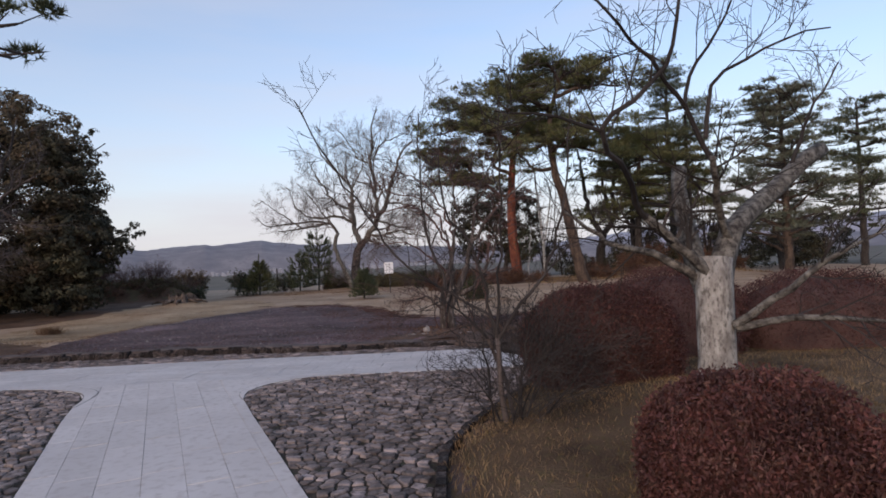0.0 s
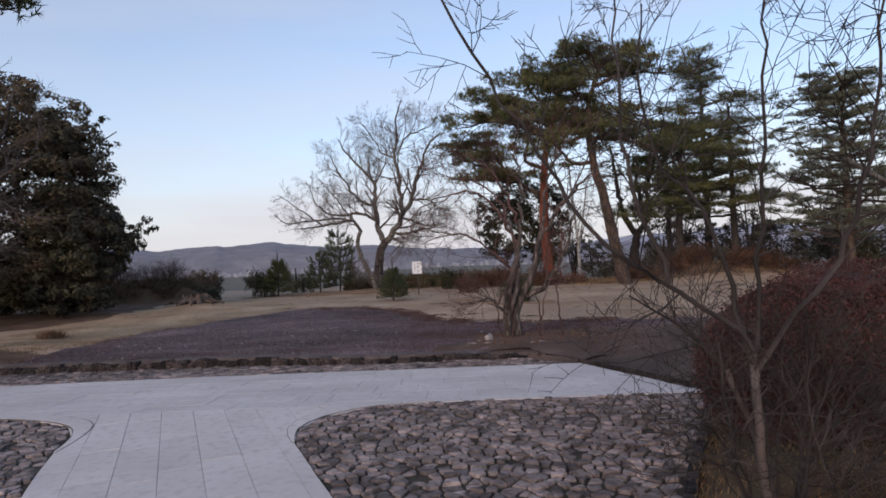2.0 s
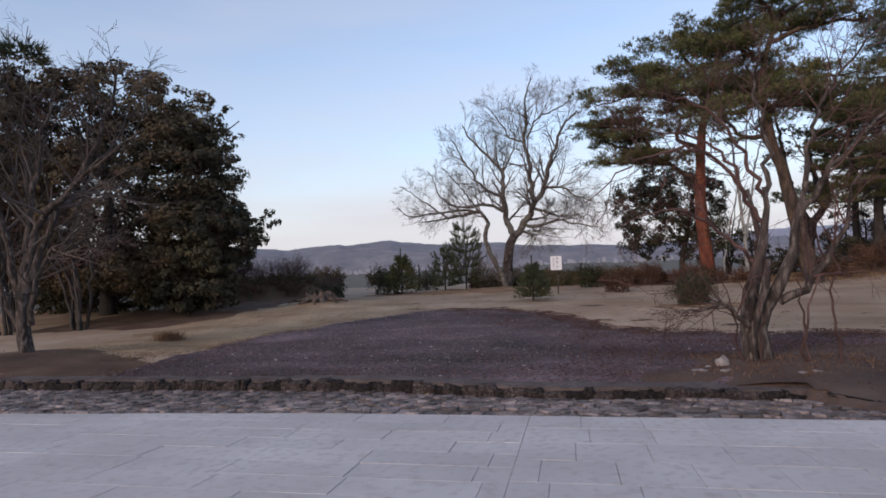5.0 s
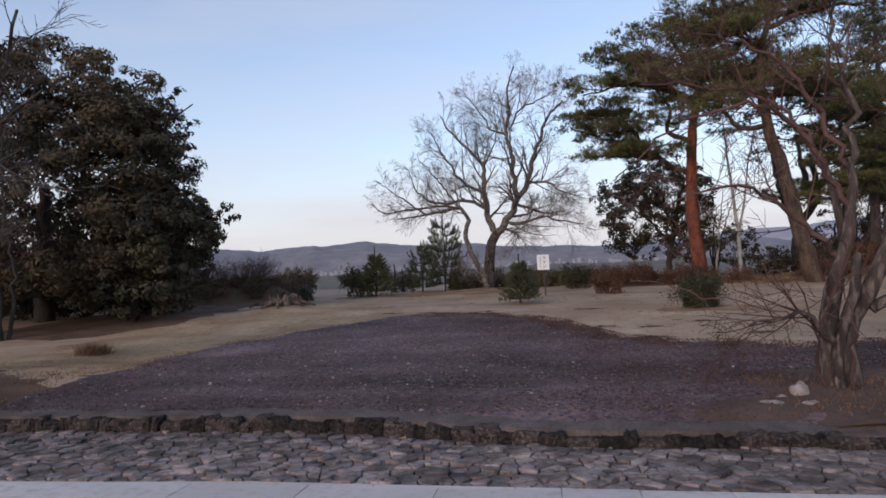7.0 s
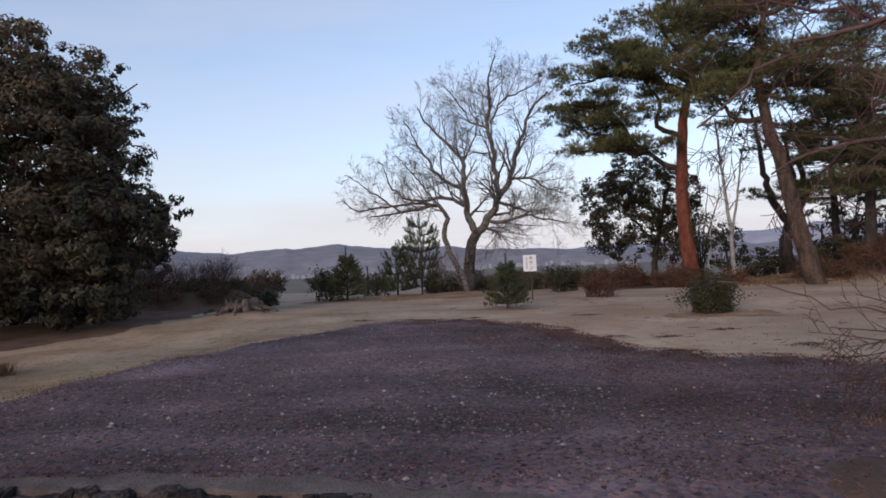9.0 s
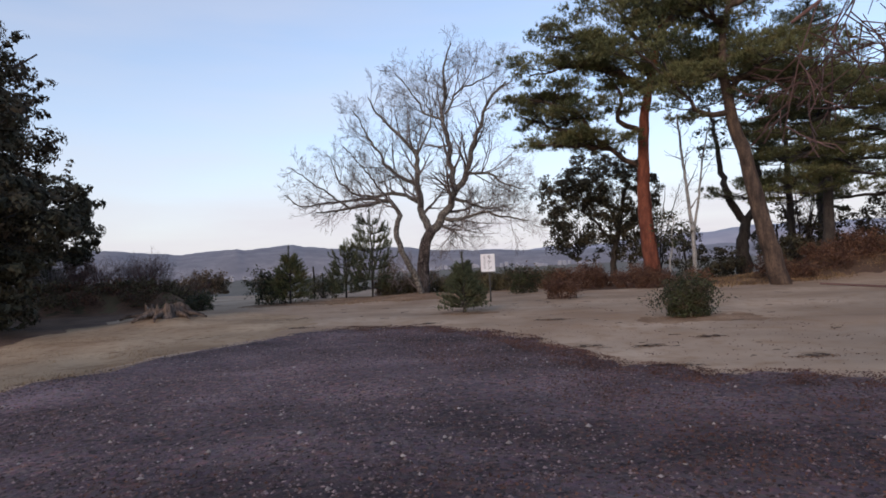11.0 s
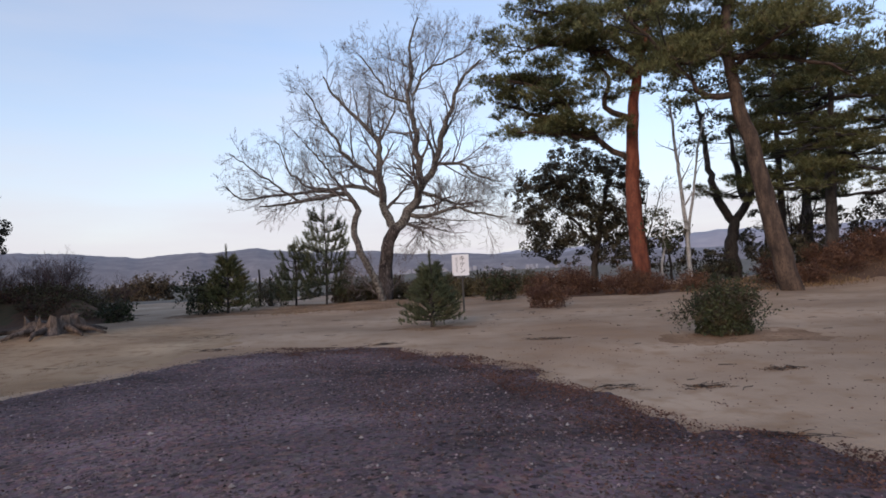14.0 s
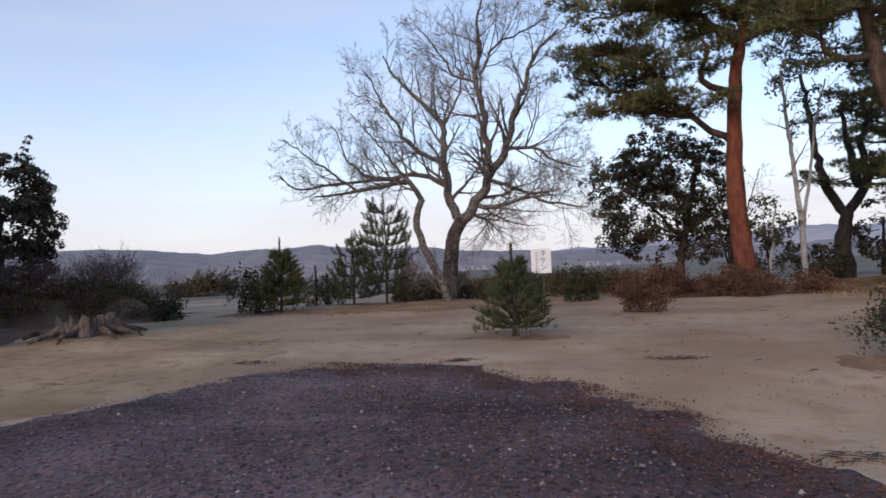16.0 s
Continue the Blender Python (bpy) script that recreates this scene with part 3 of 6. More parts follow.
for x, y, w, seed in ((1.45, 22.8, 0.95, 101.0), (-3.6, 25.7, 0.6, 111.0), (-10.7, 33.3, 1.5, 121.0), (-12.2, 26.7, 1.5, 131.0)):
    ring = [(x + w * 1.5 * math.cos(a * 0.7854), y + w * 0.6 * math.sin(a * 0.7854)) for a in range(8)]
    ragged_sheet("soil_patch", ring, PATCH_SOIL, "darker brown soil spread on the sand", "soil", 0.012, seed, 0.07)
ragged_sheet("planting_bed", BED_EDGE[1:] + [(4.0, 9.6), (9.5, 9.6), (9.5, 1.2), (0.3, 1.2)], BED_SOIL, "mossy brown soil of the planted bed", "soil", 0.03, 61.0)

# ---- trees ----


def pine(name, base, trunk, r0, limbs, pads, label, bark, needles, seed, pad=(0.8, 0.8, 0.3), tufts=100, needle=(0.2, 0.013, 8), upper=None, category="pine tree"):
    """A pine: curved trunk, limbs, and flat clouds of needles round the ends of the limbs.
    limbs: (from, way to, end) as points; pads: how many clouds sit along each limb."""
    rnd, r = random.Random(seed), np.random.default_rng(seed)
    tree = thing(name, base, label, category)
    wood, boughs, twigs, leaves = Geo(), Geo(), Geo(), Geo()
    pts = limb(wood, trunk, r0, r0 * 0.22, rnd, 12, 0.015, 0.4)
    clouds = []
    for k, line in enumerate(limbs):
        lp = limb(boughs, line, r0 * 0.36, r0 * 0.07, rnd, 6, 0.06, 0.35)
        for j in range(pads):
            f = 0.35 + 0.65 * (j + rnd.random()) / pads
            q = lp[min(len(lp) - 1, int(f * (len(lp) - 1)))]
            off = Vector((rnd.gauss(0, 0.8), rnd.gauss(0, 0.8), rnd.uniform(-0.1, 0.5)))
            clouds.append(q + off)
            tube(twigs, [q, q + off * 0.5 + Vector((0, 0, -0.08)), q + off], 0.03, 0.012, 4)
    for c in clouds:
        s = rnd.uniform(0.65, 1.3)
        cp, ways = pad_points(c, (pad[0] * s, pad[1] * s, pad[2] * s), int(tufts * s), r)
        needle_tufts(leaves, cp, ways, needle[0], needle[1], needle[2], r)
    part("trunk", wood, bark, tree, smooth=True)
    part("limb", boughs, upper or bark, tree, smooth=True)
    part("twig_spray", twigs, BARK_DARK, tree, kind="stuff")
    part("crown", leaves, needles, tree, kind="stuff")
    return tree


def around(trunk, heights, reach, rnd, rise=0.25, lean=(0, 0), droop=0.0):
    """Limb lines leaving a trunk on all sides; reach: metres at each height."""
    line = curve_through(trunk, 0.2)
    out = []
    a = rnd.uniform(0, 6.28)
    for k, (h, ln) in enumerate(zip(heights, reach)):
        p = min(line, key=lambda q: abs(q.z - h))
        a += 2.4 + rnd.uniform(-0.5, 0.5)
        ln *= rnd.uniform(0.8, 1.15)
        d = Vector((math.cos(a) * ln + lean[0], math.sin(a) * ln + lean[1], 0))
        out.append([tuple(p), tuple(p + d * 0.5 + Vector((0, 0, rise * ln * 0.35))), tuple(p + d + Vector((0, 0, rise * ln - droop * ln)))])
    return out


def bare_tree(name, base, limbs, label, seed, bark=BARK, twig=TWIG, count=9, length=1.2, kids=(5, 4), trunk_limbs=1, rmin=0.006, up=0.05, jitter=0.03, category="bare tree", frm=0.25, wander=0.22, limb_bark=None, bald=0, side=(35, 75), fan=(30, 65), ratio=0.5, least=0.0085):
    """limbs: (r0, r1, points); the first trunk_limbs of them make the trunk."""
    rnd = random.Random(seed)
    tree = thing(name, base, label, category)
    wood, boughs, fine, finest = Geo(), Geo(), Geo(), Geo()
    for k, (r0, r1, points) in enumerate(limbs):
        pts = limb(wood if k < trunk_limbs else (boughs if r0 > 0.034 else fine), points, r0, r1, rnd, 10 if r0 > 0.1 else 6, jitter if k >= trunk_limbs else jitter * 0.5, 0.25 if r0 > 0.05 else 0.12)
        if (k >= trunk_limbs + bald or len(limbs) == trunk_limbs) and r0 > least:
            sprout((fine, fine, finest), pts, r0, r1, rnd, count, length, frm, up, kids, wander, side, rmin=rmin, ratio=ratio, fan=fan)
    part("trunk", wood, bark, tree, smooth=True)
    if boughs.v:
        part("limb", boughs, limb_bark or bark, tree, smooth=True)
    part("branch_spray", fine, twig, tree, kind="stuff")
    if finest.v:
        part("twig_spray", finest, twig, tree, kind="stuff")
    return tree


def leafy(name, base, lobes, leaf, size, clumps, per, label, seed, trunk=None, r0=0.15, bark=BARK_DARK, clump=0.42, category="evergreen tree", limbs=(), sprigs=0, aspect=0.45, hem=0.15, depth=0.6):
    """A broadleaf evergreen: lobes (centre, radii) skinned with bunches of leaves; hem: how high the crown ends."""
    rnd, r = random.Random(seed), np.random.default_rng(seed)
    tree = thing(name, base, label, category)
    wood, leaves, stems = Geo(), Geo(), Geo()
    if trunk:
        limb(wood, trunk, r0, r0 * 0.5, rnd, 8, 0.03)
        for line in limbs:
            limb(wood, line, r0 * 0.5, r0 * 0.15, rnd, 6, 0.05)
    mids, sizes = np.array([l[0] for l in lobes], float), np.array([l[1] for l in lobes], float)
    weight = sizes[:, 0] * sizes[:, 2]
    spots, outs = [], []
    while len(spots) < clumps:
        k = r.choice(len(lobes), p=weight / weight.sum())
        u = units(r, 1)[0] * r.uniform(depth, 1.0) ** 0.5
        q = mids[k] + u * sizes[k] * r.uniform(0.92, 1.06)
        buried = np.linalg.norm((q - mids) / sizes, axis=1)
        buried[k] = 1.0
        if buried.min() < 0.62 or q[2] < base[2] + hem:
            continue
        spots.append(q)
        outs.append(u)
        if rnd.random() < 0.35:
            a, b = Vector(q), Vector(mids[k])
            m = a.lerp(b, 0.55)
            tube(stems, [m, m.lerp(a, 0.6) + rand_unit(rnd) * 0.1, a], 0.025, 0.008, 3)
    leaf_clumps(leaves, np.array(spots), np.array(outs), clump, per, size, r, aspect)
    for k in range(sprigs):
        c, rad = lobes[rnd.randrange(len(lobes))]
        d = rand_unit(rnd)
        d.z = abs(d.z) * 0.8 + 0.1
        p = Vector((c[0] + d.x * rad[0], c[1] + d.y * rad[1], c[2] + d.z * rad[2]))
        e = p + d.normalized() * rnd.uniform(0.4, 1.0) + Vector((0, 0, 0.15))
        tube(stems, [p - d * 0.4, p, e], 0.018, 0.006, 3)
        ends = np.array([p.lerp(e, f) for f in (0.5, 0.8, 1.0)])
        leaf_clumps(leaves, ends, np.repeat(np.array([d.normalized()]), 3, 0), 0.2, per // 5 + 5, size, r, aspect)
    if wood.v:
        part("trunk", wood, bark, tree, smooth=True)
    if stems.v:
        part("branch_spray", stems, bark, tree, kind="stuff")
    part("crown", leaves, leaf, tree, kind="stuff")
    return tree


# the red-barked pine and the leaning pine beyond the sand
rnd = random.Random(11)
RED = [(4.62, 36.5, -0.05), (4.5, 36.5, 2.0), (4.43, 36.5, 4.2), (4.6, 36.5, 6.9), (4.95, 36.6, 8.7), (5.6, 36.8, 11.2), (6.2, 37.0, 13.2)]
red_limbs = [
    [(4.4, 36.5, 5.2), (3.4, 36.3, 5.8), (2.3, 36.0, 6.5), (0.6, 35.5, 6.9)],
    [(2.3, 36.0, 6.5), (1.5, 35.6, 7.7), (0.2, 35.2, 8.6)],
    [(4.6, 36.5, 6.8), (3.5, 36.3, 7.4), (3.6, 36.2, 8.5), (2.6, 36.0, 9.8)],
    [(4.9, 36.6, 8.6), (3.0, 35.8, 9.4), (0.7, 35.0, 9.7)],
    [(4.9, 36.6, 8.6), (2.6, 36.6, 10.6), (1.6, 36.6, 11.6)],
    [(5.3, 36.7, 10.0), (3.8, 35.6, 11.4), (3.0, 34.6, 12.2)],
    [(5.5, 36.8, 11.0), (6.3, 36.0, 12.6), (5.8, 35.0, 13.4)],
    [(5.6, 36.8, 11.3), (7.2, 37.6, 12.6), (8.2, 38.0, 13.1)],
    [(5.0, 36.6, 9.0), (6.4, 37.5, 9.6), (7.8, 38.2, 10.2)],
    [(2.3, 36.0, 6.5), (0.8, 36.6, 7.2), (-0.8, 36.8, 7.9)],
    [(3.0, 36.2, 6.1), (1.4, 35.6, 6.2), (-0.3, 35.2, 6.2)],
    [(4.9, 36.6, 8.6), (2.4, 35.4, 9.6), (-0.6, 34.6, 9.0)],
    [(5.0, 36.6, 9.4), (2.6, 35.6, 10.6), (0.4, 35.0, 10.8)],
    [(1.5, 35.6, 7.7), (-0.2, 35.0, 8.0), (-1.2, 34.8, 8.2)],
]
pine("red_pine", (4.6, 36.5, 0), RED, 0.37, red_limbs + around(RED, [8.6, 10.2, 11.8, 12.6], [2.8, 2.8, 2.2, 1.6], random.Random(61), 0.25), 10, "tall red-barked pine with layered flat crown beside the sand", BARK_RED, NEEDLE, 3, upper=BARK_TAN, pad=(0.8, 0.8, 0.36), tufts=125)
LEAN = [(7.75, 31.9, -0.05), (7.45, 31.9, 1.2), (6.9, 32.0, 4.2), (6.35, 32.0, 6.6), (6.25, 32.1, 8.6), (6.6, 32.2, 10.4), (7.4, 32.4, 12.0)]
lean_limbs = [
    [(6.3, 32.0, 7.9), (5.2, 31.9, 7.5), (4.2, 31.8, 7.6), (3.4, 31.6, 8.3), (2.7, 31.4, 9.3)],
    [(6.35, 32.0, 6.4), (5.3, 31.8, 6.3), (4.5, 31.6, 7.1), (3.9, 31.4, 8.2)],
    [(6.3, 32.0, 7.6), (7.6, 31.6, 7.4), (9.0, 31.2, 7.0), (9.6, 31.0, 6.4)],
    [(6.3, 32.1, 8.4), (8.2, 32.6, 8.8), (10.6, 33.0, 8.9)],
    [(6.4, 32.1, 9.6), (5.2, 31.2, 9.9), (4.2, 30.6, 10.2)],
    [(6.6, 32.2, 10.4), (8.4, 31.6, 10.8), (10.2, 31.2, 10.6)],
    [(7.0, 32.3, 11.2), (6.4, 31.6, 12.0), (5.7, 31.0, 12.2)],
    [(7.2, 32.3, 11.6), (8.4, 32.8, 12.3), (9.4, 33.0, 12.4)],
    [(6.3, 32.0, 7.2), (6.8, 30.6, 7.6), (7.2, 29.6, 7.7)],
    [(6.3, 32.1, 8.6), (6.4, 33.6, 9.0), (6.2, 34.8, 9.2)],
]
pine("leaning_pine", (7.7, 31.9, 0), LEAN, 0.34, lean_limbs + around(LEAN, [8.2, 9.6, 11.0], [2.6, 2.8, 2.0], random.Random(62), 0.15, (0.8, 0)), 9, "tall leaning pine with dark furrowed trunk and flat crown", BARK_TAN, NEEDLE, 5, pad=(0.8, 0.8, 0.36), tufts=115)


def simple_pine(name, x, y, h, r0, reach, label, bark, needles, seed, n=16, low=0.3, lean=0.0, pads=5, rise=0.2, taper=0.75, **more):
    rr = random.Random(seed)
    z = ground_at(x, y)
    trunk = [(x, y, z - 0.05), (x + lean * 0.3, y, z + h * 0.35), (x + lean * 0.7, y, z + h * 0.7), (x + lean, y, z + h)]
    hs = [z + h * (low + (0.98 - low) * (k + 0.5) / n) for k in range(n)]
    ls = [reach * rr.uniform(0.7, 1.1) * (1 - taper * ((q - z) / h - low) / (1 - low)) for q in hs]
    return pine(name, (x, y, z), trunk, r0, around(trunk, hs, ls, rr, rise), pads, label, bark, needles, seed, **more)


simple_pine("pine_tree", 12.4, 36.8, 8.8, 0.26, 3.6, "dark pine with low hanging boughs behind the leaning pine", BARK_DARK, NEEDLE, 21, n=20, low=0.36, pads=6, rise=-0.3, lean=0.5, taper=0.2)
simple_pine("pine_tree", 20.0, 50.0, 18.2, 0.32, 4.8, "tall slender dark pine at the back of the grove", BARK_DARK, NEEDLE_DARK, 22, n=22, low=0.28, pads=6, rise=0.1, pad=(1.0, 1.0, 0.36))
simple_pine("pine_tree", 14.2, 43.0, 11.0, 0.24, 3.8, "dark pine in the grove", BARK_DARK, NEEDLE_DARK, 23, n=13, low=0.35, pads=6, rise=0.1, taper=0.3)
simple_pine("cedar_tree", 18.1, 30.3, 9.9, 0.24, 3.9, "conical cedar with upswept boughs", BARK_TAN, NEEDLE_BLUE, 24, n=38, low=0.1, pads=7, rise=0.45, pad=(0.5, 0.5, 0.13), tufts=46, category="conifer")
simple_pine("pine_tree", 27.0, 37.0, 10.5, 0.24, 4.0, "dark pine behind the hedges", BARK_DARK, NEEDLE_DARK, 25, n=16, low=0.2, pads=5)
simple_pine("pine_tree", 16.6, 38.5, 10.5, 0.26, 3.6, "dark pine on the brown bank", BARK_DARK, NEEDLE_DARK, 26, n=12, low=0.3, pads=5, rise=0.0, taper=0.3)
OVER = [(-13.2, 11.6, -0.2), (-13.1, 11.6, 3.0), (-13.0, 11.6, 6.0), (-12.8, 11.6, 9.0)]
pine("pine_tree", (-13.2, 11.6, -0.15), OVER, 0.22, [[(-13.0, 11.6, 5.0), (-10.0, 11.0, 5.9), (-7.0, 10.3, 5.6)], [(-13.0, 11.6, 4.6), (-12.4, 12.0, 5.0), (-11.9, 12.1, 5.3)], [(-10.0, 11.0, 5.9), (-8.3, 10.5, 6.1), (-7.3, 10.2, 6.1)]] + around(OVER, [5.6, 6.2, 6.8, 7.4, 8.0, 8.6], [2.0, 2.0, 1.8, 1.6, 1.4, 1.0], random.Random(63), 0.2), 6, "dark pine whose boughs reach over the paving", BARK_DARK, NEEDLE_DARK, 27, pad=(0.5, 0.5, 0.22), tufts=70)

# broadleaf evergreens of the grove
leafy("evergreen_tree", (4.7, 44.0, 0), [((3.0, 44, 3.4), (2.2, 2, 2.3)), ((4.2, 44, 6.0), (2.2, 2, 1.6)), ((6.3, 44, 4.4), (1.2, 1.4, 2.2)), ((2.0, 44, 5.0), (1.4, 1.4, 1.3)), ((5.9, 44, 2.0), (1.4, 1.4, 1.1))], LEAF, 0.095, 430, 50, "dark glossy-leaved evergreen tree behind the red pine", 31, trunk=[(4.65, 44, -0.05), (4.8, 44, 1.6), (5.2, 44, 3.1), (5.6, 44, 5.2)], r0=0.2, depth=0.2, limbs=[[(4.9, 44, 2.2), (3.6, 44, 3.6), (2.2, 44, 4.6)], [(5.2, 44, 3.2), (4.2, 44, 5.0), (3.6, 44, 6.6)]])
leafy("evergreen_tree", (12.1, 44.0, 0), [((10.9, 44, 9.8), (1.7, 1.6, 1.6)), ((14.0, 44, 9.4), (1.3, 1.6, 1.3)), ((10.2, 44, 7.6), (0.9, 1, 0.8)), ((12.4, 44, 8.0), (0.9, 1.0, 0.7))], LEAF_YOUNG, 0.1, 90, 30, "forked dark-trunked tree with a thin evergreen top", 32, trunk=[(12.0, 44, -0.05), (12.0, 44, 1.6), (12.3, 44, 3.2)], r0=0.46, limbs=[[(12.2, 44, 3.0), (11.3, 44, 4.6), (11.0, 44, 6.6), (10.6, 44, 9.6)], [(12.2, 44, 3.0), (13.2, 44, 4.4), (13.1, 44, 6.4), (14.2, 44, 9.4)], [(12.9, 44, 4.2), (12.6, 44, 5.4), (12.3, 44, 8.0)]])
leafy("evergreen_tree", (9.2, 45.0, 0), [((9.0, 45, 1.8), (1.0, 1, 1.5))], LEAF, 0.09, 40, 36, "low evergreen tree behind the white stems", 33, trunk=[(9.2, 45, -0.05), (9.1, 45, 1.5), (9.0, 45, 2.8)], r0=0.08)
leafy("evergreen_tree", (14.6, 45.5, 0), [((14.6, 45, 2.2), (1.5, 1, 1.8))], LEAF, 0.09, 70, 36, "small dark evergreen tree in the grove", 34, trunk=[(14.6, 45.5, -0.05), (14.6, 45.3, 1.5), (14.6, 45.2, 2.8)], r0=0.1)
# the evergreen mass beside the path
# row of dark leaves added as backing, so the hollow reads as shade
for k in range(9):
    x, y = -25.5 + k * 1.05, 26.6 + 0.5 * math.sin(k * 2.3)
    leafy("evergreen_shrub", (x, y, ground_at(x, y)), [((x, y, 0.8), (0.95, 0.8, 0.95))], LEAF, 0.09, 34, 30, "leafy backing added to darken the hollow beneath the dome", 370 + k, category="shrub")
leafy("evergreen_tree", (-20.8, 25.2, 0), [((-20.8, 25.2, 5.5), (5.4, 5.2, 4.7)), ((-18.2, 22.9, 3.7), (3.4, 3.0, 3.0)), ((-18.2, 25.0, 5.8), (2.4, 2.6, 2.2)), ((-23.8, 22.0, 5.6), (4.0, 4.0, 4.4)), ((-17.2, 24.6, 2.2), (2.2, 2.4, 2.1))], LEAF_DOME, 0.085, 1350, 84, "broad dome of dark evergreen foliage over a shaded hollow", 41, trunk=[(-20.8, 25.2, -0.05), (-20.7, 25.2, 2.5), (-20.6, 25.1, 5.0)], r0=0.35, clump=0.5, sprigs=10, hem=1.15, limbs=[[(-20.8, 25.2, 0.6), (-19.6, 24.0, 1.8), (-18.4, 22.6, 3.4)], [(-20.8, 25.2, 0.9), (-22.4, 23.8, 2.6), (-24.0, 22.0, 4.6)]])
leafy("evergreen_tree", (-16.5, 24.4, 0), [((-15.4, 24.2, 2.8), (1.75, 1.7, 1.3)), ((-16.2, 24.0, 1.4), (2.0, 1.6, 1.4)), ((-16.3, 24.2, 5.0), (1.5, 1.5, 1.5)), ((-15.9, 24.4, 6.9), (0.9, 0.8, 0.55))], LEAF, 0.1, 300, 56, "tall leafy evergreen tree with loose sprigs at its edge", 42, trunk=[(-16.5, 24.4, -0.05), (-16.4, 24.4, 2.4), (-16.4, 24.3, 5.3)], r0=0.14, clump=0.34, sprigs=12, hem=0.25, limbs=[[(-16.4, 24.4, 3.0), (-15.4, 24.2, 3.3), (-14.2, 24.1, 3.2)], [(-16.4, 24.3, 5.0), (-15.4, 24.5, 6.5), (-14.4, 24.9, 7.3)]])
leafy("evergreen_tree", (-22.6, 36.0, 0.9), [((-22.9, 36.0, 4.7), (1.8, 1.8, 1.7)), ((-22.5, 35.9, 3.4), (2.3, 2.0, 1.4)), ((-23.0, 36.0, 2.2), (2.0, 1.8, 1.2))], LEAF, 0.1, 330, 50, "dark green leafy evergreen tree standing apart by the shore", 43, trunk=[(-22.6, 36.0, 0.5), (-22.6, 36.0, 2.4), (-22.7, 36.0, 5.0)], r0=0.14, clump=0.36, sprigs=8)
leafy("evergreen_tree", (-27.5, 30.0, 0), [((-27.5, 30.0, 4.6), (4.5, 4.2, 4.4))], LEAF_DOME, 0.13, 330, 50, "dark evergreen tree standing further back", 44, trunk=[(-27.5, 30, -0.05), (-27.5, 30, 4.0)], r0=0.25, clump=0.7)

for k, (x, y, h) in enumerate([(8.2, 47.0, 6.5), (15.0, 43.5, 6.0), (18.5, 40.5, 6.5), (21.0, 36.0, 6.0)]):
    rr = random.Random(170 + k)
    z = ground_at(x, y)
    lines = []
    for j in range(5):
        ex, ey = rr.uniform(-1.8, 1.8), rr.uniform(-1.2, 1.2)
        lines.append((0.07, 0.014, [(x + ex * 0.05, y, z - 0.05), (x + ex * 0.3, y + ey * 0.2, z + h * 0.35), (x + ex * 0.7, y + ey * 0.6, z + h * 0.65), (x + ex, y + ey, z + h * rr.uniform(0.75, 1.0))]))
    bare_tree("bare_tree", (x, y, z), lines, "thin bare tree among the pines", 190 + k, bark=BARK_DARK, twig=TWIG, count=10, length=1.6, kids=(5, 4), rmin=0.008, frm=0.3)
for k, (x, y, h) in enumerate([(17.2, 44.0, 3.6), (19.8, 43.0, 4.4), (22.4, 44.5, 3.8), (25.2, 43.0, 4.6), (28.6, 43.5, 4.2), (24.0, 39.5, 3.0)]):
    z = ground_at(x, y)
    leafy("evergreen_tree", (x, y, z), [((x, y, z + h * 0.56), (1.7, 1.5, h * 0.42)), ((x + 0.9, y, z + h * 0.34), (1.3, 1.2, h * 0.3))], LEAF, 0.1, 90, 40, "dark low evergreen tree at the back of the grove", 350 + k, trunk=[(x, y, z - 0.05), (x, y, z + h * 0.3), (x + 0.1, y, z + h * 0.6)], r0=0.1, clump=0.45)
for k in range(9):
    x, y = 9.0 + k * 1.5, 41.0 + 2.5 * math.sin(k * 2.1)
    leafy("evergreen_shrub", (x, y, ground_at(x, y)), [((x, y, ground_at(x, y) + 0.75), (1.0, 0.9, 0.8))], LEAF, 0.09, 30, 36, "dark evergreen undergrowth beneath the pines", 210 + k, category="shrub")

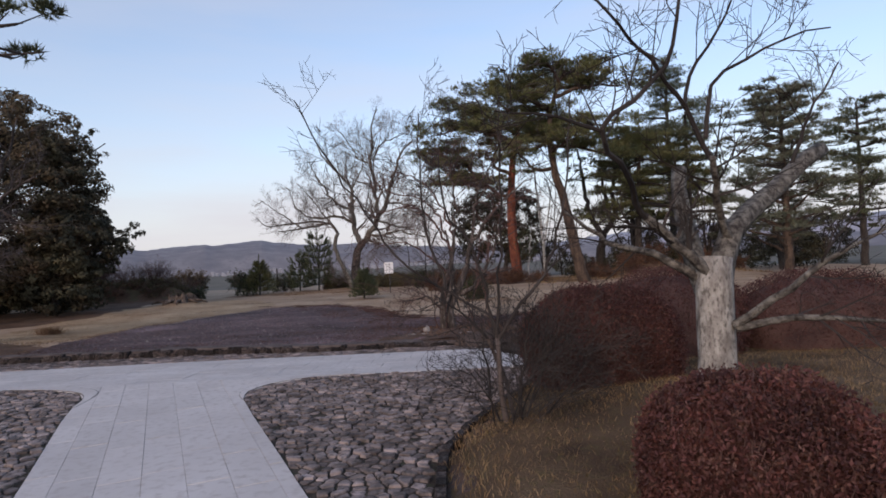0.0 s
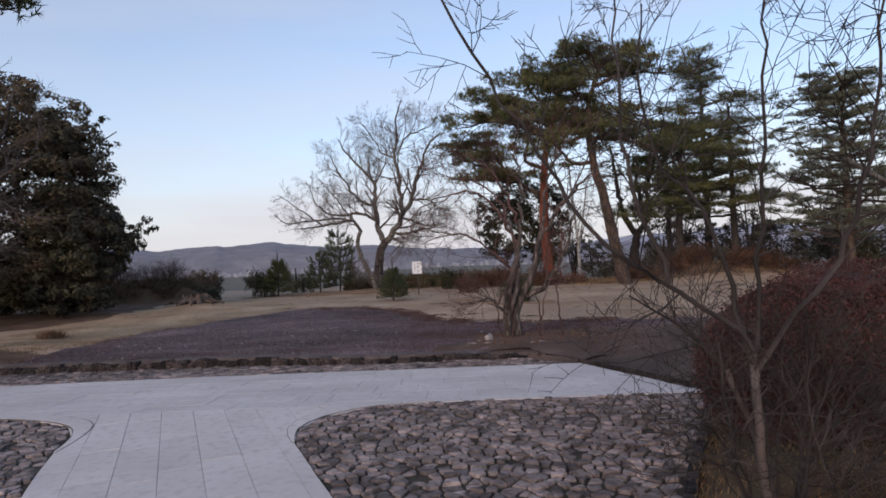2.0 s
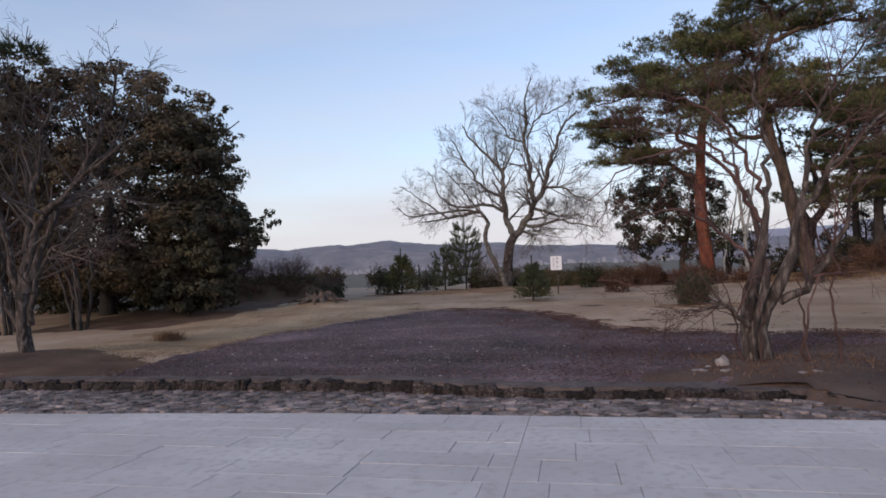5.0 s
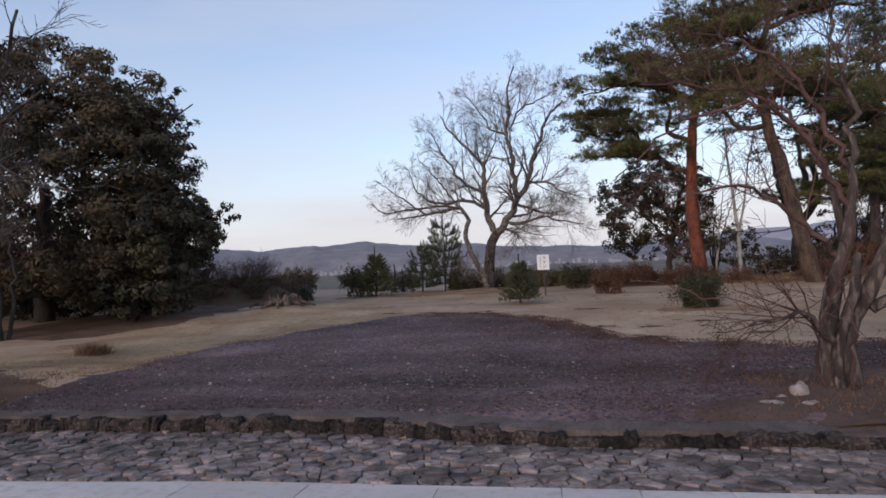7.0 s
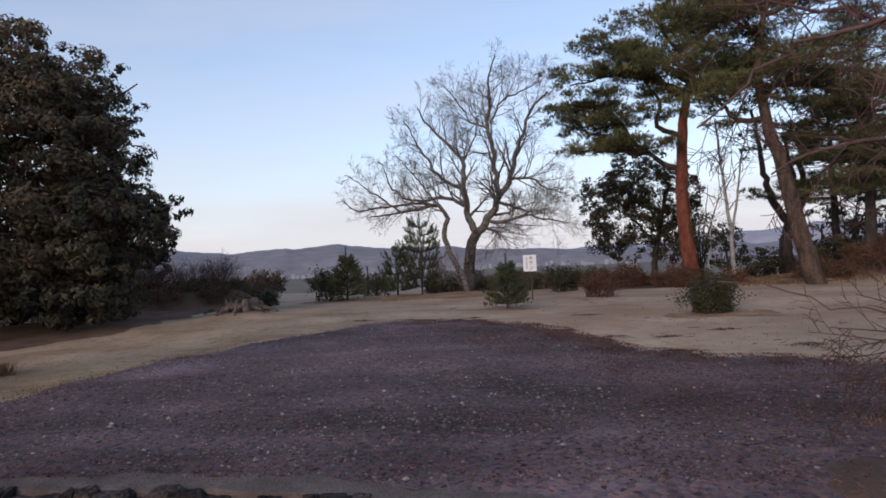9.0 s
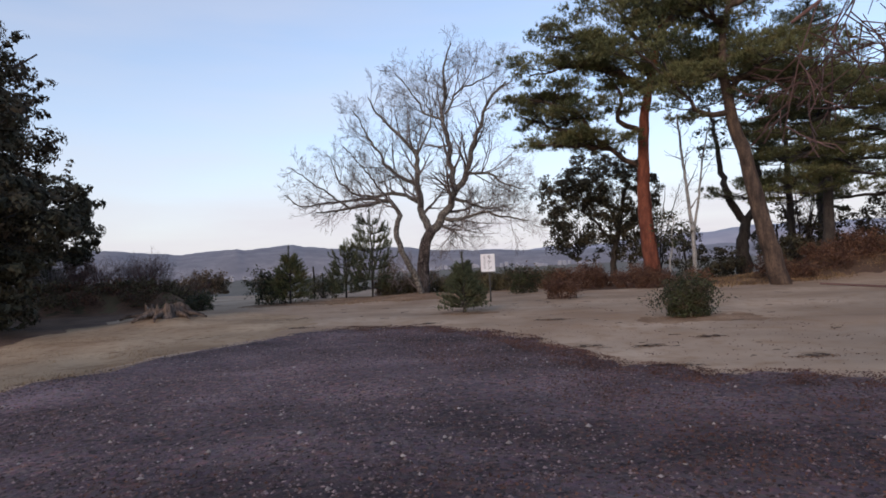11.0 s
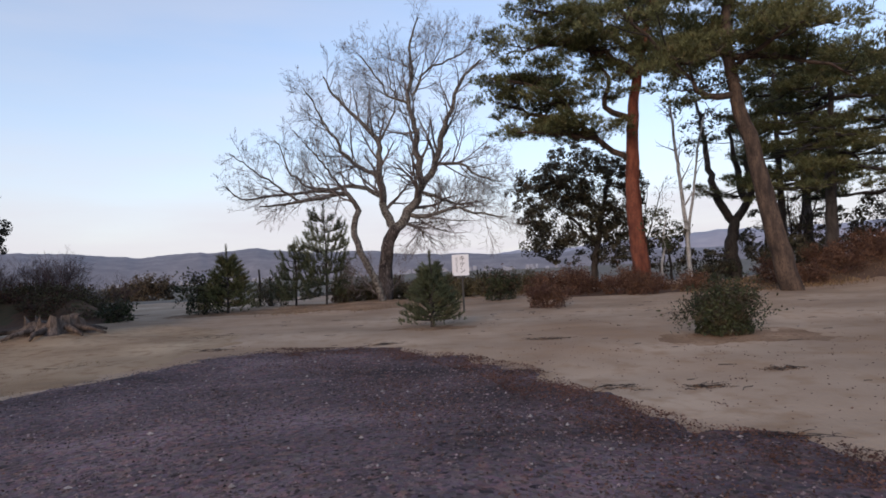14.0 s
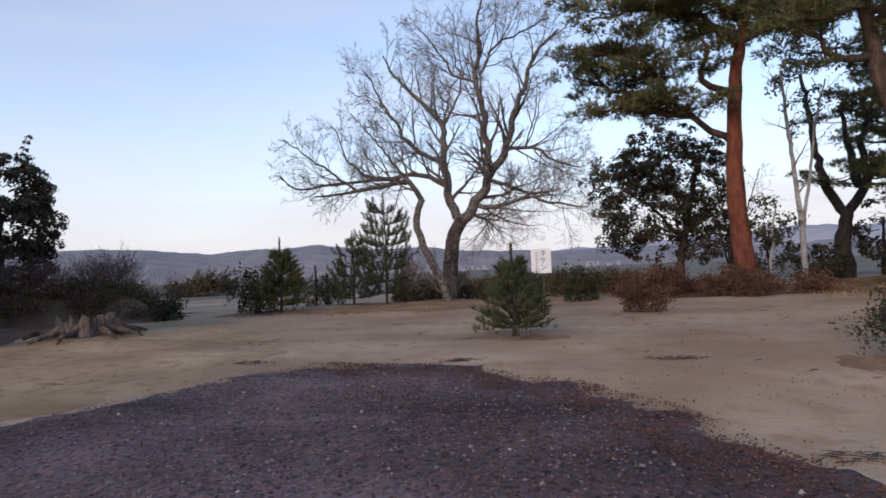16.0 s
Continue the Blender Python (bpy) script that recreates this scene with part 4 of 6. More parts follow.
# the great bare tree and the leaning one at its foot
# limbs get paler bark than the trunk, in place of light on them
bare_tree("great_bare_tree", (-5.5, 36.0, 0), [
    (0.3, 0.23, [(-5.6, 36, -0.05), (-5.52, 36, 0.8), (-5.4, 36, 2.1), (-5.0, 36, 2.95)]),
    (0.2, 0.035, [(-5.0, 36, 2.9), (-4.35, 36, 3.7), (-3.9, 36, 4.5), (-3.33, 35.8, 5.35), (-3.1, 35.6, 6.4), (-2.65, 35.4, 7.25), (-2.4, 35.3, 8.1), (-1.5, 35, 9.0)]),
    (0.15, 0.03, [(-3.94, 36, 4.45), (-4.05, 36.2, 5.8), (-4.15, 36.3, 6.9), (-4.38, 36.4, 7.95), (-4.12, 36.4, 9.0), (-4.18, 36.5, 10.1), (-3.8, 36.6, 11.4)]),
    (0.06, 0.02, [(-4.2, 36.4, 8.1), (-3.6, 36.2, 9.1), (-2.7, 36, 9.35), (-1.7, 35.8, 9.75)]),
    (0.18, 0.03, [(-5.05, 36, 2.85), (-5.4, 36.1, 3.55), (-5.44, 36.2, 4.2), (-5.66, 36.3, 5.05), (-5.52, 36.4, 5.9), (-5.8, 36.5, 6.65), (-6.4, 36.7, 7.4), (-7.2, 36.9, 8.3), (-7.8, 37, 9.3)]),
    (0.09, 0.02, [(-5.58, 36.3, 5.0), (-6.7, 36, 5.6), (-7.5, 35.8, 6.95), (-8.3, 35.6, 8.35)]),
    (0.1, 0.02, [(-5.45, 36.2, 4.1), (-6.5, 36.4, 4.65), (-7.8, 36.5, 4.6), (-9.0, 36.6, 5.1), (-9.8, 36.7, 6.7)]),
    (0.09, 0.02, [(-4.5, 36, 3.4), (-3.64, 35.8, 3.26), (-2.8, 35.6, 3.54), (-2.0, 35.4, 3.3), (-0.75, 35.2, 3.05)]),
    (0.08, 0.02, [(-4.0, 36, 4.25), (-3.2, 36.2, 4.0), (-2.55, 36.4, 3.75), (-1.4, 36.6, 3.9)]),
    (0.07, 0.02, [(-3.4, 35.8, 5.25), (-2.5, 35.6, 5.2), (-1.7, 35.4, 4.65), (-0.9, 35.3, 4.4)]),
    (0.06, 0.02, [(-4.35, 36.4, 7.85), (-5.1, 36.8, 8.4), (-5.7, 37, 9.3), (-6.3, 37.2, 10.2)]),
    (0.06, 0.02, [(-5.6, 36.4, 6.3), (-5.1, 36.8, 7.35), (-4.9, 37, 8.2), (-5.2, 37.2, 9.6)]),
    (0.07, 0.03, [(-4.6, 36, 3.05), (-4.05, 35.9, 2.86), (-3.98, 35.8, 2.45)]),
], "large bare deciduous tree with crooked spreading limbs", 51, bark=BARK_TRUNK, limb_bark=BARK_LIMB, twig=TWIG_GREY, count=16, length=1.9, kids=(6, 5, 2), rmin=0.005, up=0.055, wander=0.17, jitter=0.045, frm=0.12, side=(32, 70), fan=(25, 58), ratio=0.52)
bare_tree("leaning_bare_tree", (-5.45, 34.3, 0.1), [
    (0.14, 0.11, [(-5.45, 34.3, 0.05), (-5.65, 34.3, 0.8), (-6.2, 34.3, 1.95), (-6.42, 34.3, 2.85), (-6.18, 34.3, 3.5)]),
    (0.1, 0.025, [(-6.2, 34.3, 3.45), (-6.58, 34.2, 4.05), (-7.46, 34.1, 3.96), (-8.44, 34, 3.8), (-9.6, 33.8, 3.7)]),
    (0.07, 0.02, [(-6.68, 34.2, 4.02), (-7.64, 34.4, 4.26), (-9.0, 34.5, 4.15), (-10.5, 34.6, 4.1), (-11.1, 34.6, 4.6)]),
    (0.05, 0.015, [(-8.24, 34, 3.84), (-9.4, 33.8, 4.7), (-10.5, 33.6, 5.55)]),
    (0.05, 0.015, [(-6.6, 34.2, 4.0), (-7.6, 34.6, 5.4), (-8.6, 34.8, 6.6)]),
    (0.03, 0.012, [(-5.5, 34.2, 0.2), (-5.9, 34.2, 0.7), (-6.3, 34.2, 1.3)]),
], "bare tree leaning out with one long horizontal limb", 52, bark=BARK_LIMB, limb_bark=BARK, twig=TWIG_GREY, count=14, length=1.25, kids=(5, 4, 2), rmin=0.005, frm=0.1, wander=0.18, up=0.05, side=(32, 70), fan=(25, 58), ratio=0.52)
bare_tree("white_stemmed_tree", (6.25, 36.0, 0), [
    (0.1, 0.04, [(6.3, 36, -0.05), (6.25, 36, 2.4), (6.0, 36, 5.6), (5.9, 36, 7.4)]),
    (0.06, 0.025, [(6.25, 36, 1.9), (6.6, 36, 3.6), (6.9, 36, 5.6), (7.3, 36, 7.0)]),
], "slender bare tree with two whitish stems", 53, bark=BIRCH_BARK, twig=TWIG_GREY, count=8, length=1.2, kids=(3, 2), rmin=0.008, trunk_limbs=2, frm=0.45)
leafy("sapling", (5.3, 36.2, 0), [((5.4, 36.2, 2.4), (0.6, 0.6, 0.9))], LEAF_YOUNG, 0.08, 22, 22, "thin young evergreen on a pale stem", 54, trunk=[(5.28, 36.2, -0.03), (5.35, 36.2, 1.4), (5.5, 36.2, 3.0)], r0=0.05, bark=BIRCH_BARK, category="young tree")

# the twisted bare tree at the edge of the gravel
TX, TY, TZ = 0.05, 13.2, -0.08
TWISTED = [
    (0.112, 0.028, [(-0.1, 0.0, -0.1), (-0.13, 0.0, 0.45), (-0.02, 0.0, 1.0), (0.14, 0.0, 1.55), (0.2, 0.05, 2.3)]),
    (0.118, 0.03, [(0.08, 0.04, -0.1), (0.05, 0.03, 0.45), (0.26, 0.02, 0.95), (0.48, 0.0, 1.45), (0.66, 0.0, 2.25)]),
    (0.09, 0.024, [(0.0, 0.12, -0.1), (-0.03, 0.12, 0.7), (0.14, 0.12, 1.4), (0.02, 0.15, 2.3)]),
    (0.06, 0.04, [(-0.04, -0.11, -0.1), (-0.1, -0.12, 0.4), (0.08, -0.1, 0.95), (0.16, -0.06, 1.35)]),
    (0.06, 0.012, [(0.28, 0.0, 0.8), (0.55, 0.0, 0.92), (0.8, 0.0, 1.3), (1.05, 0.0, 1.75), (1.4, 0.05, 2.5)]),
    (0.03, 0.006, [(0.17, 0.0, 1.8), (-0.15, -0.1, 2.35), (-0.57, -0.2, 2.8), (-1.35, -0.3, 2.75), (-2.1, -0.4, 2.2)]),
    (0.028, 0.006, [(0.05, 0.0, 1.3), (-0.4, -0.15, 1.75), (-1.0, -0.35, 2.05), (-1.7, -0.5, 1.85)]),
    (0.03, 0.006, [(0.2, 0.05, 2.2), (-0.05, 0.1, 2.9), (-0.6, 0.1, 3.5), (-1.4, 0.0, 3.8)]),
    (0.036, 0.008, [(0.2, 0.05, 2.2), (0.28, 0.1, 2.9), (0.2, 0.2, 3.7), (0.4, 0.2, 4.4)]),
    (0.036, 0.008, [(0.66, 0.0, 2.2), (0.72, -0.1, 2.9), (1.05, -0.15, 3.6), (1.6, -0.2, 4.2)]),
    (0.045, 0.01, [(0.6, 0.0, 1.9), (1.0, 0.0, 2.5), (1.5, 0.1, 3.0), (2.1, 0.2, 3.5)]),
    (0.026, 0.006, [(0.02, 0.15, 2.2), (-0.35, 0.25, 2.9), (-0.9, 0.3, 3.2), (-1.7, 0.3, 3.3)]),
    (0.035, 0.01, [(-0.1, -0.1, 0.5), (-0.5, -0.3, 0.8), (-1.0, -0.5, 0.72)]),
    (0.02, 0.007, [(0.88, -0.1, -0.05), (0.86, -0.1, 0.8), (0.93, -0.1, 1.75)]),
    (0.022, 0.008, [(0.42, -0.2, -0.05), (0.5, -0.25, 0.55), (0.42, -0.2, 1.1)]),
    (0.02, 0.008, [(0.5, -0.05, -0.05), (0.56, -0.1, 0.6), (0.74, -0.1, 1.15)]),
    (0.016, 0.005, [(0.02, -0.25, -0.05), (-0.06, -0.3, 0.6), (-0.12, -0.25, 1.2)]),
    (0.016, 0.005, [(-0.25, -0.1, -0.05), (-0.3, -0.2, 0.5), (-0.45, -0.2, 1.1)]),
    (0.008, 0.004, [(-0.1, -0.1, 0.45), (-0.5, -0.3, 0.75), (-1.0, -0.35, 0.92), (-1.6, -0.4, 1.1), (-2.0, -0.3, 1.18)]),
]
bare_tree("twisted_bare_tree", (TX, TY, TZ), [(p, q, [(x + TX, y + TY, z + TZ) for x, y, z in line]) for p, q, line in TWISTED], "low twisted bare tree with several stems and sucker shoots", 55, bark=BARK_TRUNK, twig=TWIG_RED, count=14, length=1.0, kids=(5, 4), trunk_limbs=4, rmin=0.0035, least=0.024)

# the slim bare tree and the lichened cherry in the planted bed
bare_tree("slim_bare_tree", (0.45, 4.95, 0.03), [
    (0.03, 0.022, [(0.48, 4.95, -0.02), (0.44, 4.95, 0.4), (0.43, 4.95, 0.85)]),
    (0.022, 0.016, [(0.55, 5.05, -0.02), (0.5, 5.1, 0.4), (0.36, 5.1, 0.8)]),
    (0.013, 0.006, [(0.42, 5.02, -0.02), (0.34, 5.05, 0.45), (0.3, 5.05, 0.95)]),
    (0.013, 0.006, [(0.58, 4.92, -0.02), (0.62, 4.9, 0.5), (0.7, 4.9, 1.0)]),
    (0.014, 0.005, [(0.43, 4.95, 0.8), (0.36, 4.93, 1.02), (0.06, 4.88, 1.22), (-0.4, 4.8, 1.58), (-0.84, 4.72, 2.28), (-1.15, 4.65, 2.86)]),
    (0.014, 0.004, [(0.0, 4.88, 1.27), (-0.16, 4.95, 1.9), (-0.16, 5.0, 2.8)]),
    (0.015, 0.004, [(0.42, 4.95, 0.85), (0.28, 5.0, 1.5), (0.0, 5.1, 2.1), (0.05, 5.2, 2.8)]),
    (0.016, 0.004, [(0.43, 4.95, 0.8), (0.62, 4.9, 1.1), (0.85, 4.9, 1.35), (1.05, 4.9, 2.0), (1.15, 4.9, 2.9)]),
    (0.013, 0.004, [(0.42, 4.95, 0.85), (0.5, 4.9, 1.8), (0.52, 4.8, 2.9)]),
    (0.014, 0.004, [(0.36, 5.1, 0.8), (0.12, 5.15, 1.05), (-0.1, 5.2, 1.2)]),
    (0.009, 0.003, [(0.55, 5.0, 0.0), (0.7, 4.95, 0.4), (0.95, 4.95, 0.7)]),
    (0.009, 0.003, [(0.6, 5.1, 0.0), (0.78, 5.1, 0.35), (0.9, 5.15, 0.95)]),
    (0.009, 0.003, [(0.38, 4.95, 0.0), (0.3, 4.9, 0.4), (0.1, 4.9, 0.65)]),
    (0.009, 0.003, [(0.62, 4.9, 0.0), (0.85, 4.85, 0.3), (1.25, 4.85, 0.45)]),
    (0.01, 0.003, [(0.6, 4.95, 0.0), (0.8, 5.0, 0.5), (1.0, 5.0, 0.95)]),
    (0.01, 0.003, [(0.55, 5.1, 0.0), (0.68, 5.2, 0.55), (0.74, 5.25, 1.2)]),
    (0.009, 0.003, [(0.66, 4.95, 0.0), (0.98, 4.95, 0.35), (1.3, 4.95, 0.75)]),
    (0.009, 0.003, [(0.5, 4.85, 0.0), (0.56, 4.8, 0.45), (0.72, 4.8, 0.85)]),
], "slim bare tree fanning thin dark branches over cobbles", 56, bark=TWIG, twig=TWIG_DARK, count=13, length=0.72, kids=(5, 3), trunk_limbs=2, rmin=0.0022, jitter=0.01)
bare_tree("cherry_tree", (2.1, 4.55, 0.3), [
    (0.155, 0.135, [(2.1, 4.55, 0.1), (2.1, 4.55, 0.4), (2.11, 4.55, 0.9), (2.15, 4.58, 1.43)]),
    (0.09, 0.06, [(2.08, 4.6, 1.15), (2.02, 4.75, 1.55), (2.04, 4.9, 1.85), (2.08, 5.0, 2.21)]),
    (0.1, 0.075, [(2.18, 4.6, 1.2), (2.4, 4.8, 1.62), (2.8, 5.1, 1.88), (3.3, 5.4, 2.18), (3.72, 5.6, 2.42)]),
    (0.05, 0.034, [(2.1, 4.52, 1.28), (1.85, 4.52, 1.55), (1.6, 4.56, 1.78)]),
    (0.026, 0.01, [(1.62, 4.56, 1.76), (1.32, 4.1, 2.05), (1.04, 3.65, 2.28), (1.22, 3.6, 2.46), (1.48, 3.6, 2.68), (1.56, 3.6, 3.1)]),
    (0.014, 0.004, [(1.04, 3.65, 2.28), (0.72, 3.55, 2.36), (0.35, 3.5, 2.4)]),
    (0.04, 0.012, [(2.05, 4.58, 1.25), (1.75, 4.8, 1.48), (1.45, 5.05, 1.6), (1.1, 5.2, 1.9)]),
    (0.036, 0.022, [(2.34, 4.72, 1.58), (2.15, 4.5, 1.9), (2.02, 4.25, 2.18)]),
    (0.021, 0.006, [(2.04, 4.28, 2.14), (1.83, 4.25, 2.55), (1.52, 4.0, 2.83), (1.15, 3.75, 3.07), (0.9, 3.7, 3.35)]),
    (0.016, 0.005, [(1.83, 4.25, 2.55), (1.96, 4.3, 2.9), (2.18, 4.33, 3.16), (2.3, 4.33, 3.5)]),
    (0.018, 0.005, [(1.98, 4.25, 2.32), (2.04, 4.25, 2.7), (2.28, 4.2, 2.88), (2.56, 4.17, 3.0), (2.86, 4.12, 3.05)]),
    (0.036, 0.01, [(2.2, 4.45, 0.9), (2.45, 4.3, 1.1), (2.75, 4.2, 1.35), (3.2, 4.1, 1.62)]),
    (0.035, 0.01, [(2.22, 4.45, 0.88), (2.6, 4.3, 0.95), (3.2, 4.1, 0.92)]),
    (0.02, 0.006, [(3.3, 5.4, 2.25), (3.5, 5.4, 2.7), (3.8, 5.4, 3.2)]),
], "old pruned cherry tree with pale lichened trunk, bare", 57, bark=BARK_PALE, twig=TWIG_DARK, count=7, length=0.75, kids=(5, 3), rmin=0.0026, jitter=0.012, frm=0.45, limb_bark=BARK_LIMB, trunk_limbs=1, bald=2)

# bare trees before the evergreen mass
bare_tree("multi_stemmed_bare_tree", (-12.6, 14.2, 0.15), [
    (0.13, 0.1, [(-12.6, 14.2, 0.05), (-12.7, 14.2, 0.8), (-12.65, 14.2, 1.4)]),
    (0.09, 0.02, [(-12.6, 14.2, 1.2), (-12.4, 14.2, 2.3), (-11.2, 14.1, 3.3), (-9.7, 14.0, 4.1)]),
    (0.08, 0.02, [(-12.6, 14.2, 1.3), (-12.0, 14.3, 2.6), (-11.0, 14.4, 4.2), (-10.6, 14.5, 5.6)]),
    (0.08, 0.02, [(-12.65, 14.2, 1.3), (-12.4, 14.2, 3.0), (-11.9, 14.2, 4.9)]),
    (0.08, 0.02, [(-12.7, 14.2, 0.9), (-12.9, 14.0, 2.4), (-13.2, 13.9, 3.9), (-13.9, 13.8, 5.0)]),
    (0.06, 0.015, [(-12.5, 14.2, 0.6), (-12.0, 14.0, 1.7), (-10.9, 13.8, 2.4)]),
    (0.06, 0.015, [(-12.75, 14.2, 0.5), (-13.4, 14.2, 1.6), (-14.2, 14.2, 2.8)]),
], "spreading bare tree with several brown stems", 58, bark=BARK_TRUNK, twig=TWIG, count=12, length=1.7, kids=(5, 4), rmin=0.005, up=0.04, wander=0.14, fan=(22, 55))
for k, (x, y, h) in enumerate([(-17.6, 20.4, 6.4), (-19.6, 19.6, 9.4), (-22.0, 19.0, 10.0), (-20.2, 20.6, 10.8)]):
    rr = random.Random(70 + k)
    z = ground_at(x, y)
    lines = []
    for j in range(6):
        ax, ay = rr.uniform(-0.3, 0.3), rr.uniform(-0.2, 0.2)
        ex, ey = rr.uniform(-2.8, 2.2), rr.uniform(-1.2, 0.8)
        lines.append((0.055, 0.01, [(x + ax, y + ay, z - 0.05), (x + ax + ex * 0.2, y + ay, h * 0.25), (x + ex * 0.6, y + ey * 0.5, h * 0.55), (x + ex, y + ey, h * rr.uniform(0.65, 1.0))]))
    bare_tree("bare_tree", (x, y, z), lines, "thin many-stemmed bare tree against dark evergreens", 80 + k, bark=BARK_DARK, twig=TWIG_RED, count=9, length=1.6, kids=(4, 4), rmin=0.005, frm=0.3, up=0.03)

# ---- clipped hedges ----


def hedge(x, y, rx, ry, h, leaves, label, seed, yaw=0.0):
    r, rr = np.random.default_rng(seed), random.Random(seed)
    z0 = ground_at(x, y)
    tree = thing("hedge", (x, y, z0), label, "hedge", "clipped hedges")
    core, stems, skin = Geo(), Geo(), Geo()
    c, s = math.cos(yaw), math.sin(yaw)

    def place(u, v, k):
        """u round, v from the foot (0) to the crown (1)."""
        w = math.cos(v * math.pi / 2) ** 0.85 * (0.88 + 0.14 * math.sin(min(1, v * 2.2) * math.pi / 2))
        lump = 1 + 0.05 * noise.noise((math.cos(u) * 2 + x, math.sin(u) * 2 + y, v * 3))
        px, py = rx * w * math.cos(u) * k * lump, ry * w * math.sin(u) * k * lump
        return (x + c * px - s * py, y + s * px + c * py, z0 + h * (0.04 + 0.96 * math.sin(v * math.pi / 2) ** 0.8) * k * lump)

    n, m = 28, 9
    core.v = [place(2 * math.pi * i / n, j / m, 0.9) for j in range(m) for i in range(n)] + [(x, y, z0 + h * 0.9)]
    core.f = [(j * n + i, j * n + (i + 1) % n, (j + 1) * n + (i + 1) % n, (j + 1) * n + i) for j in range(m - 1) for i in range(n)] + [((m - 1) * n + i, (m - 1) * n + (i + 1) % n, m * n) for i in range(n)]
    pts = []
    for k in range(leaves):
        v = math.asin(min(1.0, rr.random() ** 0.9)) / (math.pi / 2)
        pts.append(place(rr.uniform(0, 6.283), v, rr.uniform(0.9, 1.03) if rr.random() < 0.9 else rr.uniform(1.0, 1.07)))
    leaf_cards(skin, np.array(pts), 0.0135, r, 0.5)
    for k in range(int(leaves / 50)):
        u, v = rr.uniform(0, 6.283), rr.uniform(0.0, 0.75)
        a, b = Vector(place(u, v, 0.86)), Vector(place(u + rr.uniform(-0.15, 0.15), min(1, v + rr.uniform(0.12, 0.35)), rr.uniform(0.98, 1.04)))
        tube(stems, [a, a.lerp(b, 0.5) + rand_unit(rr) * 0.02, b], 0.004, 0.002, 3)
    part("body", core, TWIG_RED, tree, smooth=True)
    part("stem_spray", stems, TWIG_RED, tree, kind="stuff")
    part("foliage", skin, AZALEA, tree, kind="stuff")
    return tree


hedge(1.69, 6.4, 0.92, 0.95, 1.05, 46000, "rounded clipped hedge with wine-red winter leaves beside the cobbles", 91)
hedge(1.55, 2.95, 0.62, 0.64, 0.77, 46000, "low rounded clipped hedge with dark red leaves before the cherry", 92)
hedge(3.3, 8.5, 1.1, 1.0, 1.28, 24000, "tall rounded clipped hedge with dark red leaves", 93)
hedge(5.6, 8.7, 1.4, 1.0, 1.15, 24000, "long clipped hedge with dark red leaves", 94)
hedge(8.4, 8.6, 1.4, 1.0, 1.15, 14000, "long clipped hedge with dark red leaves", 95)

# ---- shrubs and young pines on the sand ----


def young_pine(x, y, h, w, label, seed, needles=NEEDLE_DARK, whorls=13, name="young_pine", tufts=13, needle=(0.1, 0.006, 12), fill=1.0):
    """A small pine: upright leader, whorls of upturned shoots set with needles."""
    r, rr = np.random.default_rng(seed), random.Random(seed)
    z = ground_at(x, y)
    tree = thing(name, (x, y, z), label, "young pine")
    wood, leaves = Geo(), Geo()
    tube(wood, [Vector((x, y, z - 0.03)), Vector((x + 0.02 * h, y, z + h * 0.5)), Vector((x, y, z + h))], 0.035 * h ** 0.5, 0.01, 6)
    for k in range(whorls):
        f = 0.09 + 0.62 * k / (whorls - 1)
        reach = w * 0.5 * (1 - f / 0.86) ** 0.75 * (1 if f > 0.12 else 0.85)
        for j in range(9 if f < 0.7 else 5):
            a = rr.uniform(0, 6.283)
            ln = reach * rr.uniform(0.65, 1.15)
            p = Vector((x, y, z + h * f))
            e = p + Vector((math.cos(a) * ln, math.sin(a) * ln, ln * (0.12 + 0.62 * f) + 0.05 * h * f))
            e.z = max(e.z, z + 0.1)
            line = [p, p.lerp(e, 0.55) - Vector((0, 0, 0.08 * ln)), e]
            tube(wood, line, 0.014, 0.005, 4)
            for q in range(tufts):
                g = 0.25 + 0.75 * (q + 0.5) / tufts
                b = line[0].lerp(line[1], g * 2) if g < 0.5 else line[1].lerp(line[2], g * 2 - 1)
                way = (e - p).normalized() * 0.5 + Vector((0, 0, 0.7))
                needle_tufts(leaves, np.array([b]), np.array([way]), needle[0] * (0.7 + 0.3 * h), needle[1], needle[2], r, 0.7)
    n = int(fill * 420)
    if n:
        f = r.uniform(0.04, 0.8, n)
        a = r.uniform(0, 6.283, n)
        rad = w * 0.5 * (1 - np.minimum(f / 0.9, 1)) ** 0.7 * r.uniform(0.3, 1.0, n) ** 0.5
        c = np.stack([x + np.cos(a) * rad, y + np.sin(a) * rad, z + h * f * 0.92], 1)
        ways = np.stack([np.cos(a) * 0.5, np.sin(a) * 0.5, np.full(n, 0.8)], 1)
        needle_tufts(leaves, c, ways, needle[0] * (0.7 + 0.3 * h), needle[1], needle[2], r, 0.6)
    for q in range(14):
        needle_tufts(leaves, np.array([(x, y, z + h * (0.66 + 0.3 * q / 13))]), np.array([(0, 0, 1.0)]), needle[0] * (0.6 + 0.2 * h), needle[1], needle[2] * 2, r, 0.6)
    part("trunk", wood, BARK_DARK, tree, smooth=True)
    part("crown", leaves, needles, tree, kind="stuff")
    return tree


